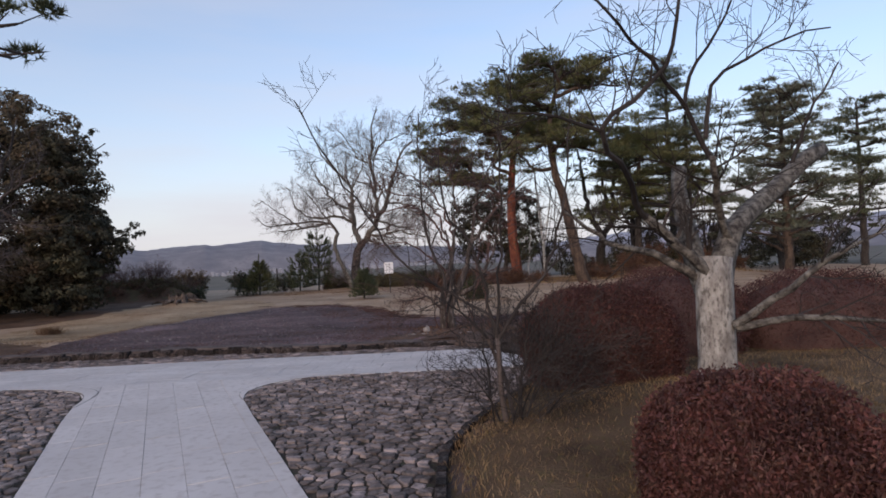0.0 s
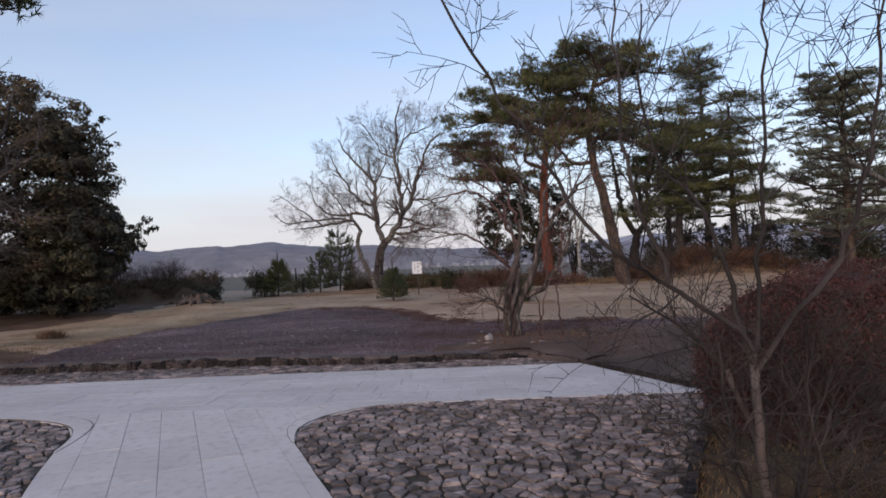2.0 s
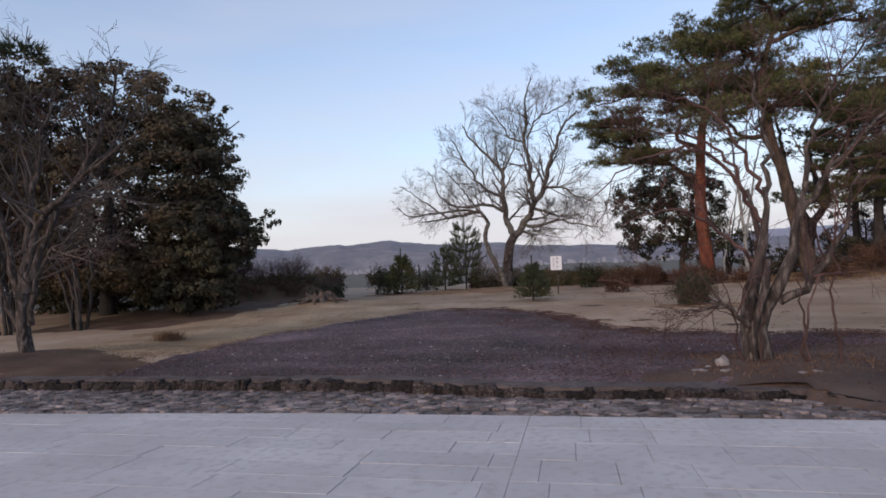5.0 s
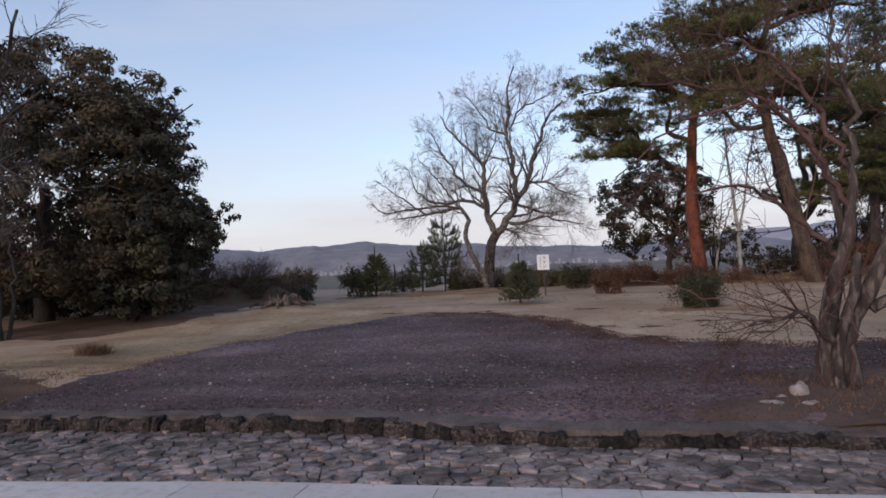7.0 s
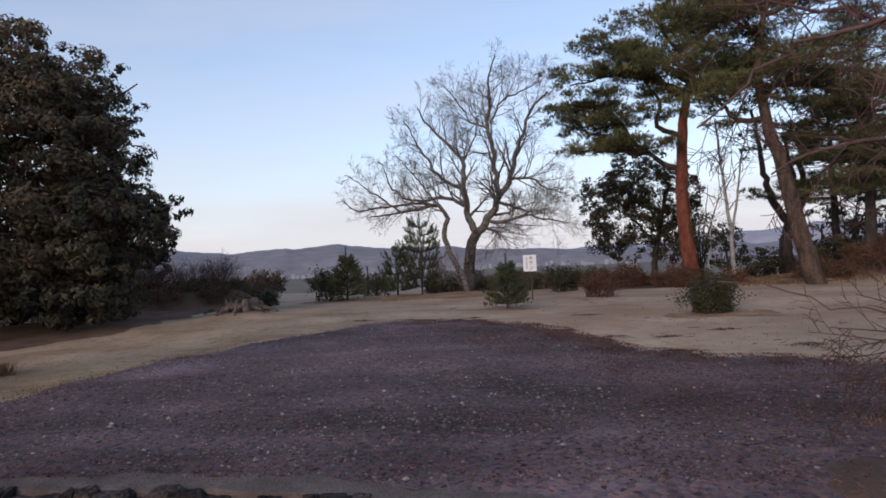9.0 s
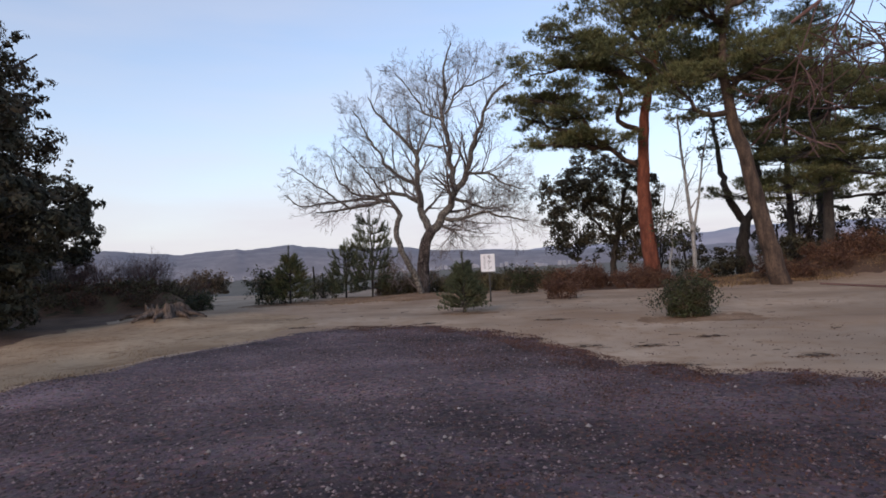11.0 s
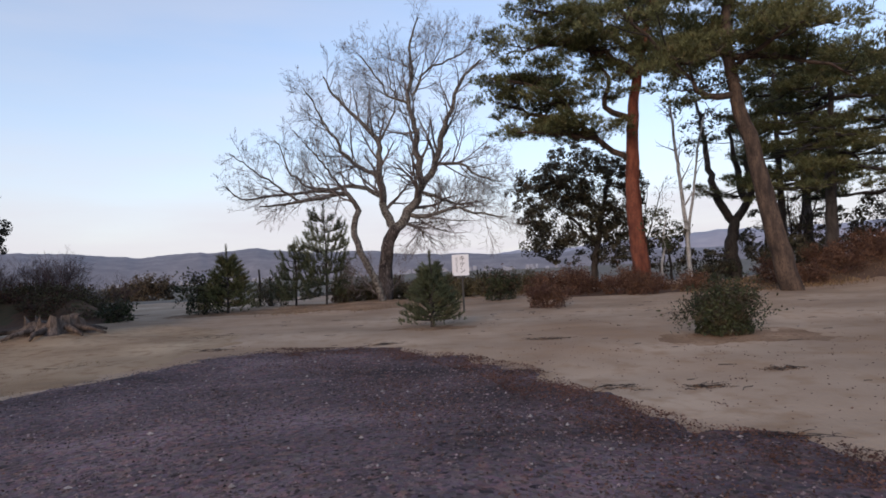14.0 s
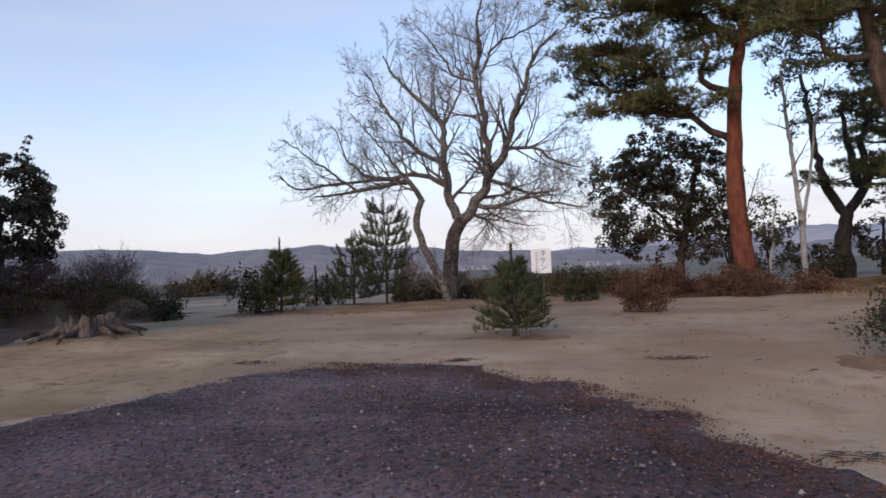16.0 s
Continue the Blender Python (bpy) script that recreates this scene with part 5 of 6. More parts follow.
def open_pine(x, y, h, w, label, seed, needles=NEEDLE_BLUE, whorls=7):
    """A loose young pine: long boughs whose shoots turn up like candles, brushed with needles."""
    r, rr = np.random.default_rng(seed), random.Random(seed)
    z = ground_at(x, y)
    tree = thing("young_pine", (x, y, z), label, "young pine")
    wood, leaves = Geo(), Geo()
    tube(wood, [Vector((x, y, z - 0.03)), Vector((x + 0.05, y, z + h * 0.5)), Vector((x, y, z + h))], 0.05, 0.012, 6)

    def shoot(p, d, ln, frm):
        e = p + d * ln * 0.55
        tip = e + (d * 0.35 + Vector((0, 0, 0.75))).normalized() * ln * 0.5
        tube(wood, [p, e, tip], 0.013, 0.005, 4)
        f = np.linspace(frm, 1.0, max(4, int(ln * 14)))
        c = np.array([p.lerp(e, k * 2) if k < 0.5 else e.lerp(tip, k * 2 - 1) for k in f])
        ways = np.repeat(np.array([(tip - p).normalized()]), len(c), 0) * 0.8
        needle_tufts(leaves, c, ways, 0.13, 0.011, 13, r, 1.0)

    for k in range(whorls):
        f = 0.1 + 0.72 * k / (whorls - 1)
        reach = w * 0.5 * (1 - f) ** 0.6
        for j in range(6 if k < whorls - 2 else 4):
            a = 6.283 * j / 6 + rr.uniform(-0.4, 0.4) + k
            d = Vector((math.cos(a), math.sin(a), rr.uniform(-0.05, 0.2) + 0.35 * f)).normalized()
            ln = reach * rr.uniform(0.6, 1.15)
            p = Vector((x, y, z + h * f))
            shoot(p, d, ln, 0.4)
            for q in (0.35, 0.55, 0.75):
                b = p + d * ln * q * 0.8
                turn = Matrix.Rotation(rr.choice((-1, 1)) * rr.uniform(0.4, 0.9), 3, "Z") @ d
                shoot(b, turn, ln * 0.4 + 0.12, 0.25)
    shoot(Vector((x, y, z + h * 0.8)), Vector((0, 0, 1)), h * 0.21, 0.1)
    part("trunk", wood, BARK_DARK, tree, smooth=True)
    part("crown", leaves, needles, tree, kind="stuff")
    return tree


def shrub(name, x, y, w, d, h, leaf, twig, label, seed, leaves=1400, size=0.03, stems=16, category="shrub", density=3):
    """A loose shrub: stems from the foot that fork, with leaves along the shoots."""
    r, rr = np.random.default_rng(seed), random.Random(seed)
    z = ground_at(x, y)
    tree = thing(name, (x, y, z), label, category)
    fine, skin, tips = Geo(), Geo(), []
    for k in range(stems):
        a = rr.uniform(0, 6.283)
        t = rr.uniform(0.15, 1.0) ** 0.7
        e = Vector((math.cos(a) * w * 0.5 * t, math.sin(a) * d * 0.5 * t, h * rr.uniform(0.6, 0.95) * (1 - 0.35 * t)))
        foot = Vector((x + e.x * 0.12, y + e.y * 0.12, z - 0.02))
        branch((fine,), foot, e.normalized(), e.length, 0.012 * max(1.0, h ** 0.5), 0, rr, 0.05, 0.16, (density, 3), 0.5, (25, 60), tips, 0.004, 0.3)
    if leaves:
        n = max(1, leaves // max(1, len(tips)))
        for p, dd in tips:
            u = r.uniform(-0.5, 1.0, n)[:, None]
            c = np.array(p)[None, :] - np.array(dd)[None, :] * 0.25 * u + r.normal(size=(n, 3)) * 0.06 * max(1.0, h ** 0.5)
            c[:, 2] = np.maximum(c[:, 2], z + 0.03)
            leaf_cards(skin, c, size, r, 0.45)
    if leaves >= 800:
        n = leaves // 2
        u = units(r, n) * (r.uniform(0.45, 1.0, n) ** 0.5)[:, None]
        u[:, 2] = np.abs(u[:, 2])
        leaf_cards(skin, np.array([x, y, z + 0.02]) + u * np.array([w * 0.46, d * 0.46, h * 0.62]), size, r, 0.45)
    part("stem_spray", fine, twig, tree, kind="stuff")
    if leaves:
        part("foliage", skin, leaf, tree, kind="stuff")
    return tree


young_pine(-3.6, 25.8, 1.62, 1.55, "small dark green young pine on bare sand", 101, NEEDLE_DARK)
open_pine(-7.7, 35.4, 3.8, 3.6, "young pine with loose upturned shoots", 102, NEEDLE_DARK, 8)
open_pine(-8.9, 35.6, 2.5, 2.6, "low young pine with crowded upturned shoots", 103, NEEDLE_DARK, 6)
young_pine(-10.75, 33.6, 2.4, 2.3, "green and brown young pine with an upright leader", 108, NEEDLE, 12, needle=(0.12, 0.008, 10), tufts=10, fill=1.2)
shrub("evergreen_shrub", -11.6, 33.8, 1.5, 1.4, 1.6, LEAF_YOUNG, TWIG, "loose green evergreen shrub beside a young pine", 104, 1500, 0.06, 16)
shrub("evergreen_shrub", 1.22, 23.1, 0.98, 0.98, 0.98, LEAF_YOUNG, TWIG, "bushy green and russet shrub on bare sand", 105, 6500, 0.028, 44)
shrub("evergreen_shrub", -1.25, 34.6, 1.25, 1.1, 1.2, LEAF_YOUNG, TWIG, "small green shrub by the sand's edge", 106, 2200, 0.045, 20)
shrub("russet_shrub", -0.4, 30.0, 1.1, 1.0, 0.9, LEAF_BROWN, TWIG_RED, "brown-leaved low shrub on sand", 107, 1900, 0.035, 22)
rr = random.Random(5)
for k in range(9):
    x = 0.6 + k * 0.62 + rr.uniform(-0.2, 0.2)
    shrub("russet_shrub", x, 34.6 + rr.uniform(-0.6, 1.6), 1.2, 1.0, rr.uniform(0.7, 1.2), LEAF_BROWN, TWIG_RED, "brown-leaved low shrub under the pines", 110 + k, 1300, 0.04, 18)
for k in range(12):
    x = -7.6 + k * 0.75 + rr.uniform(-0.25, 0.25)
    shrub("dark_shrub", x, 38.4 + rr.uniform(-0.7, 1.4), 1.5, 1.2, rr.uniform(0.7, 1.25), LEAF_WARM if k % 3 else LEAF_BROWN, TWIG, "dark low shrub along the edge of the drop", 230 + k, 1500, 0.05, 16)
for k in range(10):
    x = 8.6 + k * 0.95 + rr.uniform(-0.3, 0.3)
    shrub("russet_shrub", x, 34.2 + rr.uniform(-0.8, 2.2), 1.6, 1.4, rr.uniform(0.6, 1.3), LEAF_BROWN, TWIG_RED, "brown-leaved shrub on the low bank", 130 + k, 1300, 0.045, 18)
for k in range(16):
    x = -22.2 + k * 0.42 + rr.uniform(-0.25, 0.25)
    shrub("bare_shrub", x, 34.4 + rr.uniform(-1.0, 1.8), 1.8, 1.5, rr.uniform(1.1, 2.2), LEAF_BROWN, TWIG_RED if k % 3 else TWIG_GREY, "purplish bare twiggy shrub on a low bank", 150 + k, 0, 0.04, 20, density=4)
for k in range(44):
    u = rr.random() ** 1.2
    x = -14.9 - 6.6 * u + rr.uniform(-0.3, 0.3)
    y = 32.6 - 1.6 * u + rr.uniform(0.0, 2.4)
    shrub("ground_shrub", x, y, 1.4, 1.3, rr.uniform(0.2, 0.42), (LEAF_WARM, LEAF_BROWN, LEAF_WARM)[k % 3], TWIG_RED, "low olive-brown ground cover shrub on a bank", 265 + k, 420, 0.045, 12)
shrub("evergreen_shrub", -13.9, 32.6, 0.9, 0.9, 0.8, LEAF_YOUNG, TWIG, "small green shrub at the foot of a bank", 299, 900, 0.05, 14)
for k, (x, y, w, h) in enumerate([(-6.9, 36.6, 1.6, 1.1), (-5.9, 37.0, 1.3, 1.0), (-4.4, 37.2, 1.5, 0.9), (-10.3, 37.0, 1.6, 1.3), (-3.2, 37.0, 1.3, 0.9), (0.4, 37.6, 1.6, 1.0), (-2.2, 38.0, 1.4, 0.8)]):
    shrub("dark_shrub", x, y, w, w, h, LEAF_WARM, TWIG, "dark low shrub at the edge of the drop", 180 + k, 1500, 0.045, 16)

for k, (x, y, w, h) in enumerate([(-24.5, 56.0, 3.4, 1.9), (-27.5, 58.0, 3.6, 1.2), (-19.5, 57.0, 2.6, 1.2)]):
    shrub("russet_shrub", x, y, w, w, h, LEAF_DOME, TWIG, "brown dead heap of brush by the shore", 200 + k, 2600, 0.09, 40)

# ---- sign ----
sign = thing("warning_sign", (-2.83, 29.5, 0), "white warning sign with black katakana on a dark post", "sign")


def box(cx, cy, cz, sx, sy, sz, bevel=0.0):
    bm = bmesh.new()
    bmesh.ops.create_cube(bm, size=1.0, matrix=Matrix.Translation((cx, cy, cz)) @ Matrix.Diagonal((sx, sy, sz, 1)))
    if bevel:
        bmesh.ops.bevel(bm, geom=bm.edges[:], offset=bevel, segments=2, affect="EDGES")
    bm.verts.index_update()
    g = Geo()
    g.add([tuple(v.co) for v in bm.verts], [tuple(v.index for v in f.verts) for f in bm.faces])
    bm.free()
    return g


part("post", box(-2.78, 29.53, 0.75, 0.05, 0.04, 1.56, 0.006), POST, sign, "dark square post")
panel = part("panel", box(-2.8, 29.5, 1.3, 0.42, 0.012, 0.58, 0.003), WHITE_PANEL, sign, "white enamel panel")
part("side_panel", box(-3.0, 29.56, 1.31, 0.1, 0.012, 0.56, 0.003), WHITE_PANEL, sign, "second white panel behind")
for k, ch in enumerate("キケン"):
    cu = bpy.data.curves.new("letter", "FONT")
    cu.body, cu.size, cu.extrude, cu.align_x = ch, 0.165, 0.002, "CENTER"
    cu.materials.append(INK)
    lt = new("letter", cu)
    lt.parent = panel
    lt.matrix_basis = pose(-2.77, 29.49, 1.42 - 0.165 * k, 90, 0, 0)

for j in range(2):
    part("small_print", box(-2.94 + 0.03 * j, 29.4925, 1.31, 0.008, 0.003, 0.4), INK, panel, "column of small print")


def stake(x, y, h, label):
    z = ground_at(x, y)
    g = Geo()
    tube(g, [Vector((x, y, z - 0.05)), Vector((x + 0.02, y, z + h * 0.6)), Vector((x - 0.01, y, z + h))], 0.05, 0.04, 7, 0.1, random.Random(3))
    return tagged(part("wooden_stake", g, BARK_DARK, None, smooth=True), label, "stake", "stakes in the scrub")


stake(-10.7, 37.0, 1.5, "dark weathered wooden stake among shrubs")
stake(-10.3, 37.1, 1.2, "short dark wooden stake among shrubs")
stake(-1.57, 42.0, 1.1, "dark wooden stake on the shore path")

# ---- stump ----


def root_stump(x, y, label, seed):
    rr = random.Random(seed)
    z = ground_at(x, y)
    ob = thing("tree_stump", (x, y, z), label, "tree stump")
    g, roots = Geo(), Geo()
    n = 34
    for j, (f, rad) in enumerate([(-0.1, 0.8), (0.05, 0.66), (0.18, 0.55), (0.27, 0.5), (0.17, 0.34), (0.1, 0.0)]):
        for i in range(n):
            a = 2 * math.pi * i / n
            k = 1 + 0.14 * math.sin(a * 5 + 1) + 0.09 * math.sin(a * 11) + rr.uniform(-0.05, 0.05)
            g.v.append((x + math.cos(a) * rad * k, y + math.sin(a) * rad * k, z + f + (0.2 * rr.random() - 0.02 if j == 3 else 0)))
    g.f = [(j * n + i, j * n + (i + 1) % n, (j + 1) * n + (i + 1) % n, (j + 1) * n + i) for j in range(5) for i in range(n)]
    part("stump_wood", g, STUMP, ob, smooth=False)
    for k in range(11):
        a = 2 * math.pi * k / 11 + rr.uniform(-0.2, 0.2)
        ln = rr.uniform(0.9, 1.5)
        d = Vector((math.cos(a), math.sin(a), 0))
        p = Vector((x, y, z))
        root = Geo()
        tube(root, [p + d * 0.45 + Vector((0, 0, 0.14)), p + d * 0.66 + Vector((0, 0, 0.1)), p + d * ln * 0.8 + Vector((rr.uniform(-0.1, 0.1), 0, 0.06)), p + d * ln + Vector((0, 0, -0.03))], 0.09, 0.03, 6, 0.3, rr)
        part("root", root, STUMP, ob, smooth=True)
    return ob


root_stump(-12.3, 27.0, "weathered grey stump with spreading bare roots", 7)

# ---- stones by the twisted tree ----


def boulder(x, y, sx, sy, sz, label, seed, yaw=0.0):
    rr = random.Random(seed)
    bm = bmesh.new()
    bmesh.ops.create_icosphere(bm, subdivisions=3, radius=1.0)
    for v in bm.verts:
        v.co *= 1 + 0.34 * noise.noise(v.co * 1.4 + Vector((seed, 0, 0))) + 0.06 * noise.noise(v.co * 4)
        v.co = Vector((v.co.x * sx, v.co.y * sy, max(v.co.z, -0.55) * sz))
    g = Geo()
    m = pose(x, y, ground_at(x, y) + sz * 0.45, 0, 0, yaw)
    g.add([tuple(m @ v.co) for v in bm.verts], [tuple(v.index for v in f.verts) for f in bm.faces])
    bm.free()
    return tagged(part("stone", g, PALE_STONE, None, smooth=True), label, "stone", "stones at the tree's foot")


boulder(-0.45, 12.95, 0.09, 0.075, 0.115, "pale upright rounded stone at the tree's foot", 3)
boulder(-0.75, 12.75, 0.17, 0.055, 0.045, "long flat pale stone on the soil", 4, -25)
boulder(-0.48, 12.66, 0.1, 0.06, 0.05, "flat pale stone on the soil", 5, 15)
boulder(-0.62, 12.9, 0.07, 0.06, 0.05, "small pale stone on the soil", 6)
boulder(0.3, 12.5, 0.09, 0.07, 0.04, "flat pale stone by the roots", 8, 10)
boulder(0.48, 12.55, 0.08, 0.06, 0.05, "small pale stone by the roots", 9)

# ---- hills and far shore ----


def ridge(name, dist, az0, az1, heights, label, mat, seed, thick=600):
    g = Geo()
    n = 420
    for i in range(n + 1):
        f = i / n
        a = radians(az0 + (az1 - az0) * f)
        k = f * (len(heights) - 1)
        j = min(len(heights) - 2, int(k))
        el = heights[j] + (heights[j + 1] - heights[j]) * (k - j)
        el += 0.55 * noise.noise((f * 22, seed + 0.37, 0.4)) + 0.16 * noise.noise((f * 70, seed + 0.3, 3.4)) + 0.07 * noise.noise((f * 260, seed + 0.6, 5.2))
        for q, (dd, hh) in enumerate(((0, -8.0), (0.12, 0.35), (0.5, 0.8), (1.0, 1.0), (1.6, 0.0))):
            d = dist + thick * dd
            top = math.tan(radians(max(0.2, el))) * (dist + thick)
            w = 1 + 0.12 * noise.noise((f * 40, q * 3.1, seed))
            g.v.append((math.sin(a) * d, math.cos(a) * d, -8.0 if q in (0, 4) else top * hh * (w if q < 3 else 1)))
    g.f = [(i * 5 + q, (i + 1) * 5 + q, (i + 1) * 5 + q + 1, i * 5 + q + 1) for i in range(n) for q in range(4)]
    return tagged(part(name, g, mat, None, smooth=True), label, "hills", kind="structure")


ridge("backdrop_hills", 1500, -75, 40, [1.6, 2.0, 2.3, 2.5, 2.6, 2.75, 2.4, 2.3, 1.9, 1.6, 1.4, 1.2, 1.0, 0.9], "long low wooded hills across the valley, blue haze in their colour", HILL, 2)
ridge("backdrop_far_hills", 3000, -10, 85, [0.6, 1.0, 1.6, 2.1, 2.5, 2.4, 2.6, 2.2, 2.0, 2.2], "far ridge paled by haze in its colour", HILL_FAR, 4)

rr = random.Random(77)
g = Geo()
for k in range(140):
    az, dd = radians(rr.uniform(-50, 12)), rr.uniform(1150, 1440)
    w, h = rr.uniform(1.5, 4), rr.uniform(1.5, 3)
    cx, cy, z = math.sin(az) * dd, math.cos(az) * dd, rr.uniform(-6.0, 2.0)
    g.add([(cx - w, cy, z - 6), (cx + w, cy, z - 6), (cx + w, cy + w, z - 6), (cx - w, cy + w, z - 6), (cx - w, cy, z + h), (cx + w, cy, z + h), (cx + w, cy + w, z + h), (cx - w, cy + w, z + h), (cx - w, cy + w / 2, z + h * 1.6), (cx + w, cy + w / 2, z + h * 1.6)], [(0, 1, 5, 4), (1, 2, 6, 9, 5), (2, 3, 7, 6), (3, 0, 4, 8, 7), (4, 5, 9, 8), (7, 8, 9, 6)])
tagged(part("distant_village", g, PLASTER, None), "tiny pale houses along the foot of the hills", "houses", kind="stuff")

# ---- grass, litter and pebbles ----
r = np.random.default_rng(9)


def blades(points, length, width, mat, name, label, category, rg):
    g = Geo()
    n = len(points)
    d = units(rg, n) * 0.55 + np.array([0, 0, 1.0])
    d /= np.linalg.norm(d, axis=1)[:, None]
    side = np.cross(d, units(rg, n))
    side /= np.linalg.norm(side, axis=1)[:, None]
    ln = (length * rg.uniform(0.5, 1.3, n))[:, None]
    bend = units(rg, n) * 0.35 * ln
    bend[:, 2] *= 0.3
    v = np.stack([points - side * width, points + side * width, points + d * ln * 0.6 + side * width * 0.7, points + d * ln * 0.6 - side * width * 0.7, points + d * ln * 0.95 + bend], 1).reshape(-1, 3)
    k = np.arange(n)[:, None] * 5
    g.v = v.tolist()
    g.f = (k + np.array([0, 1, 2, 3])).tolist() + (k + np.array([3, 2, 4])).tolist()
    return tagged(part(name, g, mat, None), label, category, kind="stuff")


def scatter(n, x0, x1, y0, y1, rg, rule=None, clumps=0, size=0.2):
    if clumps:
        c = np.stack([rg.uniform(x0, x1, clumps), rg.uniform(y0, y1, clumps)], 1)
        p = c[rg.integers(0, clumps, n)] + rg.normal(size=(n, 2)) * size
    else:
        p = np.stack([rg.uniform(x0, x1, n), rg.uniform(y0, y1, n)], 1)
    if rule is not None:
        p = p[rule(p[:, 0], p[:, 1])]
    return np.column_stack([p, ground_z(p[:, 0], p[:, 1])])


BED = BED_EDGE + [(4.0, 8.6), (9.0, 8.6), (9.0, 1.5)]
in_bed = lambda x, y: inside(x, y, BED) & (edge_distance(x, y, BED) < -0.05)
blades(scatter(46000, -0.2, 6.5, 2.0, 8.2, r, in_bed, 1500, 0.17), 0.075, 0.003, DRY_GRASS, "dry_grass", "dry tan grass tufts in the planted bed", "grass", r)
not_paved = lambda x, y: np.all([edge_distance(x, y, p) > 0.05 for p in PAVED], 0)
tufts = scatter(9000, -14, -9.2, 12.8, 23.5, r, not_paved, 90, 0.28)
blades(tufts, 0.055, 0.004, DRY_GRASS, "dry_grass", "short dry grass on the sand's edge", "grass", r)
rise = scatter(3500, -9.0, -3.4, 31.8, 36.5, r, None, 120, 0.3)
blades(rise, 0.07, 0.006, DRY_GRASS, "dry_grass", "tan dead grass on the rise under the great tree", "grass", r)
bank = scatter(12000, 5.5, 18.0, 32.4, 38.0, r, None, 160, 0.35)
blades(bank, 0.13, 0.008, DRY_GRASS, "bank_grass", "tan dead grass on the low bank under the pines", "grass", r)
foot = scatter(1100, -0.7, 1.5, 12.3, 13.9, r, not_paved, 45, 0.14)
foot[:, 2] += 0.045
blades(foot, 0.06, 0.004, DEAD_GRASS, "dry_grass", "low brown grass tufts round the twisted tree", "grass", r)
tuft = np.column_stack([r.normal(-11.8, 0.14, 900), r.normal(17.2, 0.13, 900)])
blades(np.column_stack([tuft, ground_z(tuft[:, 0], tuft[:, 1])]), 0.26, 0.005, DEAD_GRASS, "grass_tuft", "dry russet tussock on the sand", "grass", r)

g = Geo()
edge_rule = lambda x, y: (edge_distance(x, y, GRAVEL_EDGE) > -0.75) & (edge_distance(x, y, GRAVEL_EDGE) < 0.04) & (x > -6.5)
lit = np.concatenate([scatter(120000, -7, 3, 14, 24, r, edge_rule, 2600, 0.09), scatter(2500, -9, 3, 13, 23, r, not_paved), scatter(60000, -7, 3, 14, 24, r, lambda x, y: (edge_distance(x, y, GRAVEL_EDGE) > -2.2) & (edge_distance(x, y, GRAVEL_EDGE) < 0.0) & (x > -6.0), 500, 0.22)[:9000], scatter(120, -2, 5, 18, 30, r), scatter(700, -2.5, 6, 17.5, 30, r, lambda x, y: edge_distance(x, y, GRAVEL_EDGE) > 0.1, 60, 0.09), scatter(3500, -2.5, 5.5, 12.6, 16.5, r, not_paved), scatter(2500, -16, -9, 12.6, 16.0, r, not_paved), scatter(2600, -0.1, 5.5, 2.2, 8, r, in_bed), scatter(1500, -2, 2.5, 12.3, 15.5, r, not_paved), scatter(5200, -2.4, 2.5, 12.5, 16.2, r, not_paved, 60, 0.3), scatter(1600, -9.5, -1.5, 12.6, 13.2, r, not_paved), scatter(1500, -10.6, -8.6, 12.8, 19.0, r, not_paved, 40, 0.3)])
lit[:, 2] += 0.045 * (edge_distance(lit[:, 0], lit[:, 1], GRAVEL_EDGE) < 0.1) + 0.012
leaf_cards(g, lit, 0.0125, r, 0.5, flat=0.75)
EARTH = [(-0.6, 12.9), (1.1, 11.2), (1.9, 9.6), (3.0, 11.8), (6.0, 12.6), (6.0, 15.0), (1.6, 15.1), (-0.3, 14.3)]
strewn = scatter(9000, -0.8, 6.2, 9.2, 15.2, r, lambda x, y: inside(x, y, EARTH), 420, 0.22)
strewn[:, 2] += 0.062
leaf_cards(g, strewn, 0.0125, r, 0.5, flat=0.75)
tagged(part("leaf_litter", g, LITTER, None), "scattered reddish-brown fallen leaves", "leaves", kind="stuff")

g = Geo()
rr = random.Random(31)
for k in range(110):
    x, y = rr.uniform(-9, 6), rr.uniform(17, 31)
    a = rr.uniform(-0.5, 0.5) + (math.pi if rr.random() < 0.5 else 0)
    ln, z = rr.uniform(0.05, 0.28), ground_at(x, y) + 0.01
    if edge_distance(np.array([x]), np.array([y]), GRAVEL_EDGE)[0] < 0.3:
        continue
    p = Vector((x, y, z))
    tube(g, [p, p + Vector((math.cos(a) * ln * 0.5, math.sin(a) * ln * 0.5, 0.004)), p + Vector((math.cos(a + 0.3) * ln, math.sin(a + 0.3) * ln, 0.0))], 0.005, 0.003, 4)
tagged(part("fallen_twigs", g, TWIG_DARK, None), "small dark fallen twigs lying on the sand", "twigs", kind="stuff")
g = Geo()
pb = scatter(70000, -9.6, 3.0, 12.6, 23.6, r, lambda x, y: (edge_distance(x, y, GRAVEL_EDGE) < -0.1) & (y > kerb_y(x) + 0.25))
pb[:, 2] += 0.035
s = (0.005 + 0.015 * r.uniform(0, 1, len(pb)) ** 2)[:, None]
six = np.array([[1, 0, 0], [-1, 0, 0], [0, 1, 0], [0, -1, 0], [0, 0, 0.7], [0, 0, -0.7]])
v = pb[:, None, :] + six[None] * s[:, None, :] * r.uniform(0.6, 1.3, (len(pb), 6, 1))
tri = np.array([[0, 2, 4], [2, 1, 4], [1, 3, 4], [3, 0, 4]])
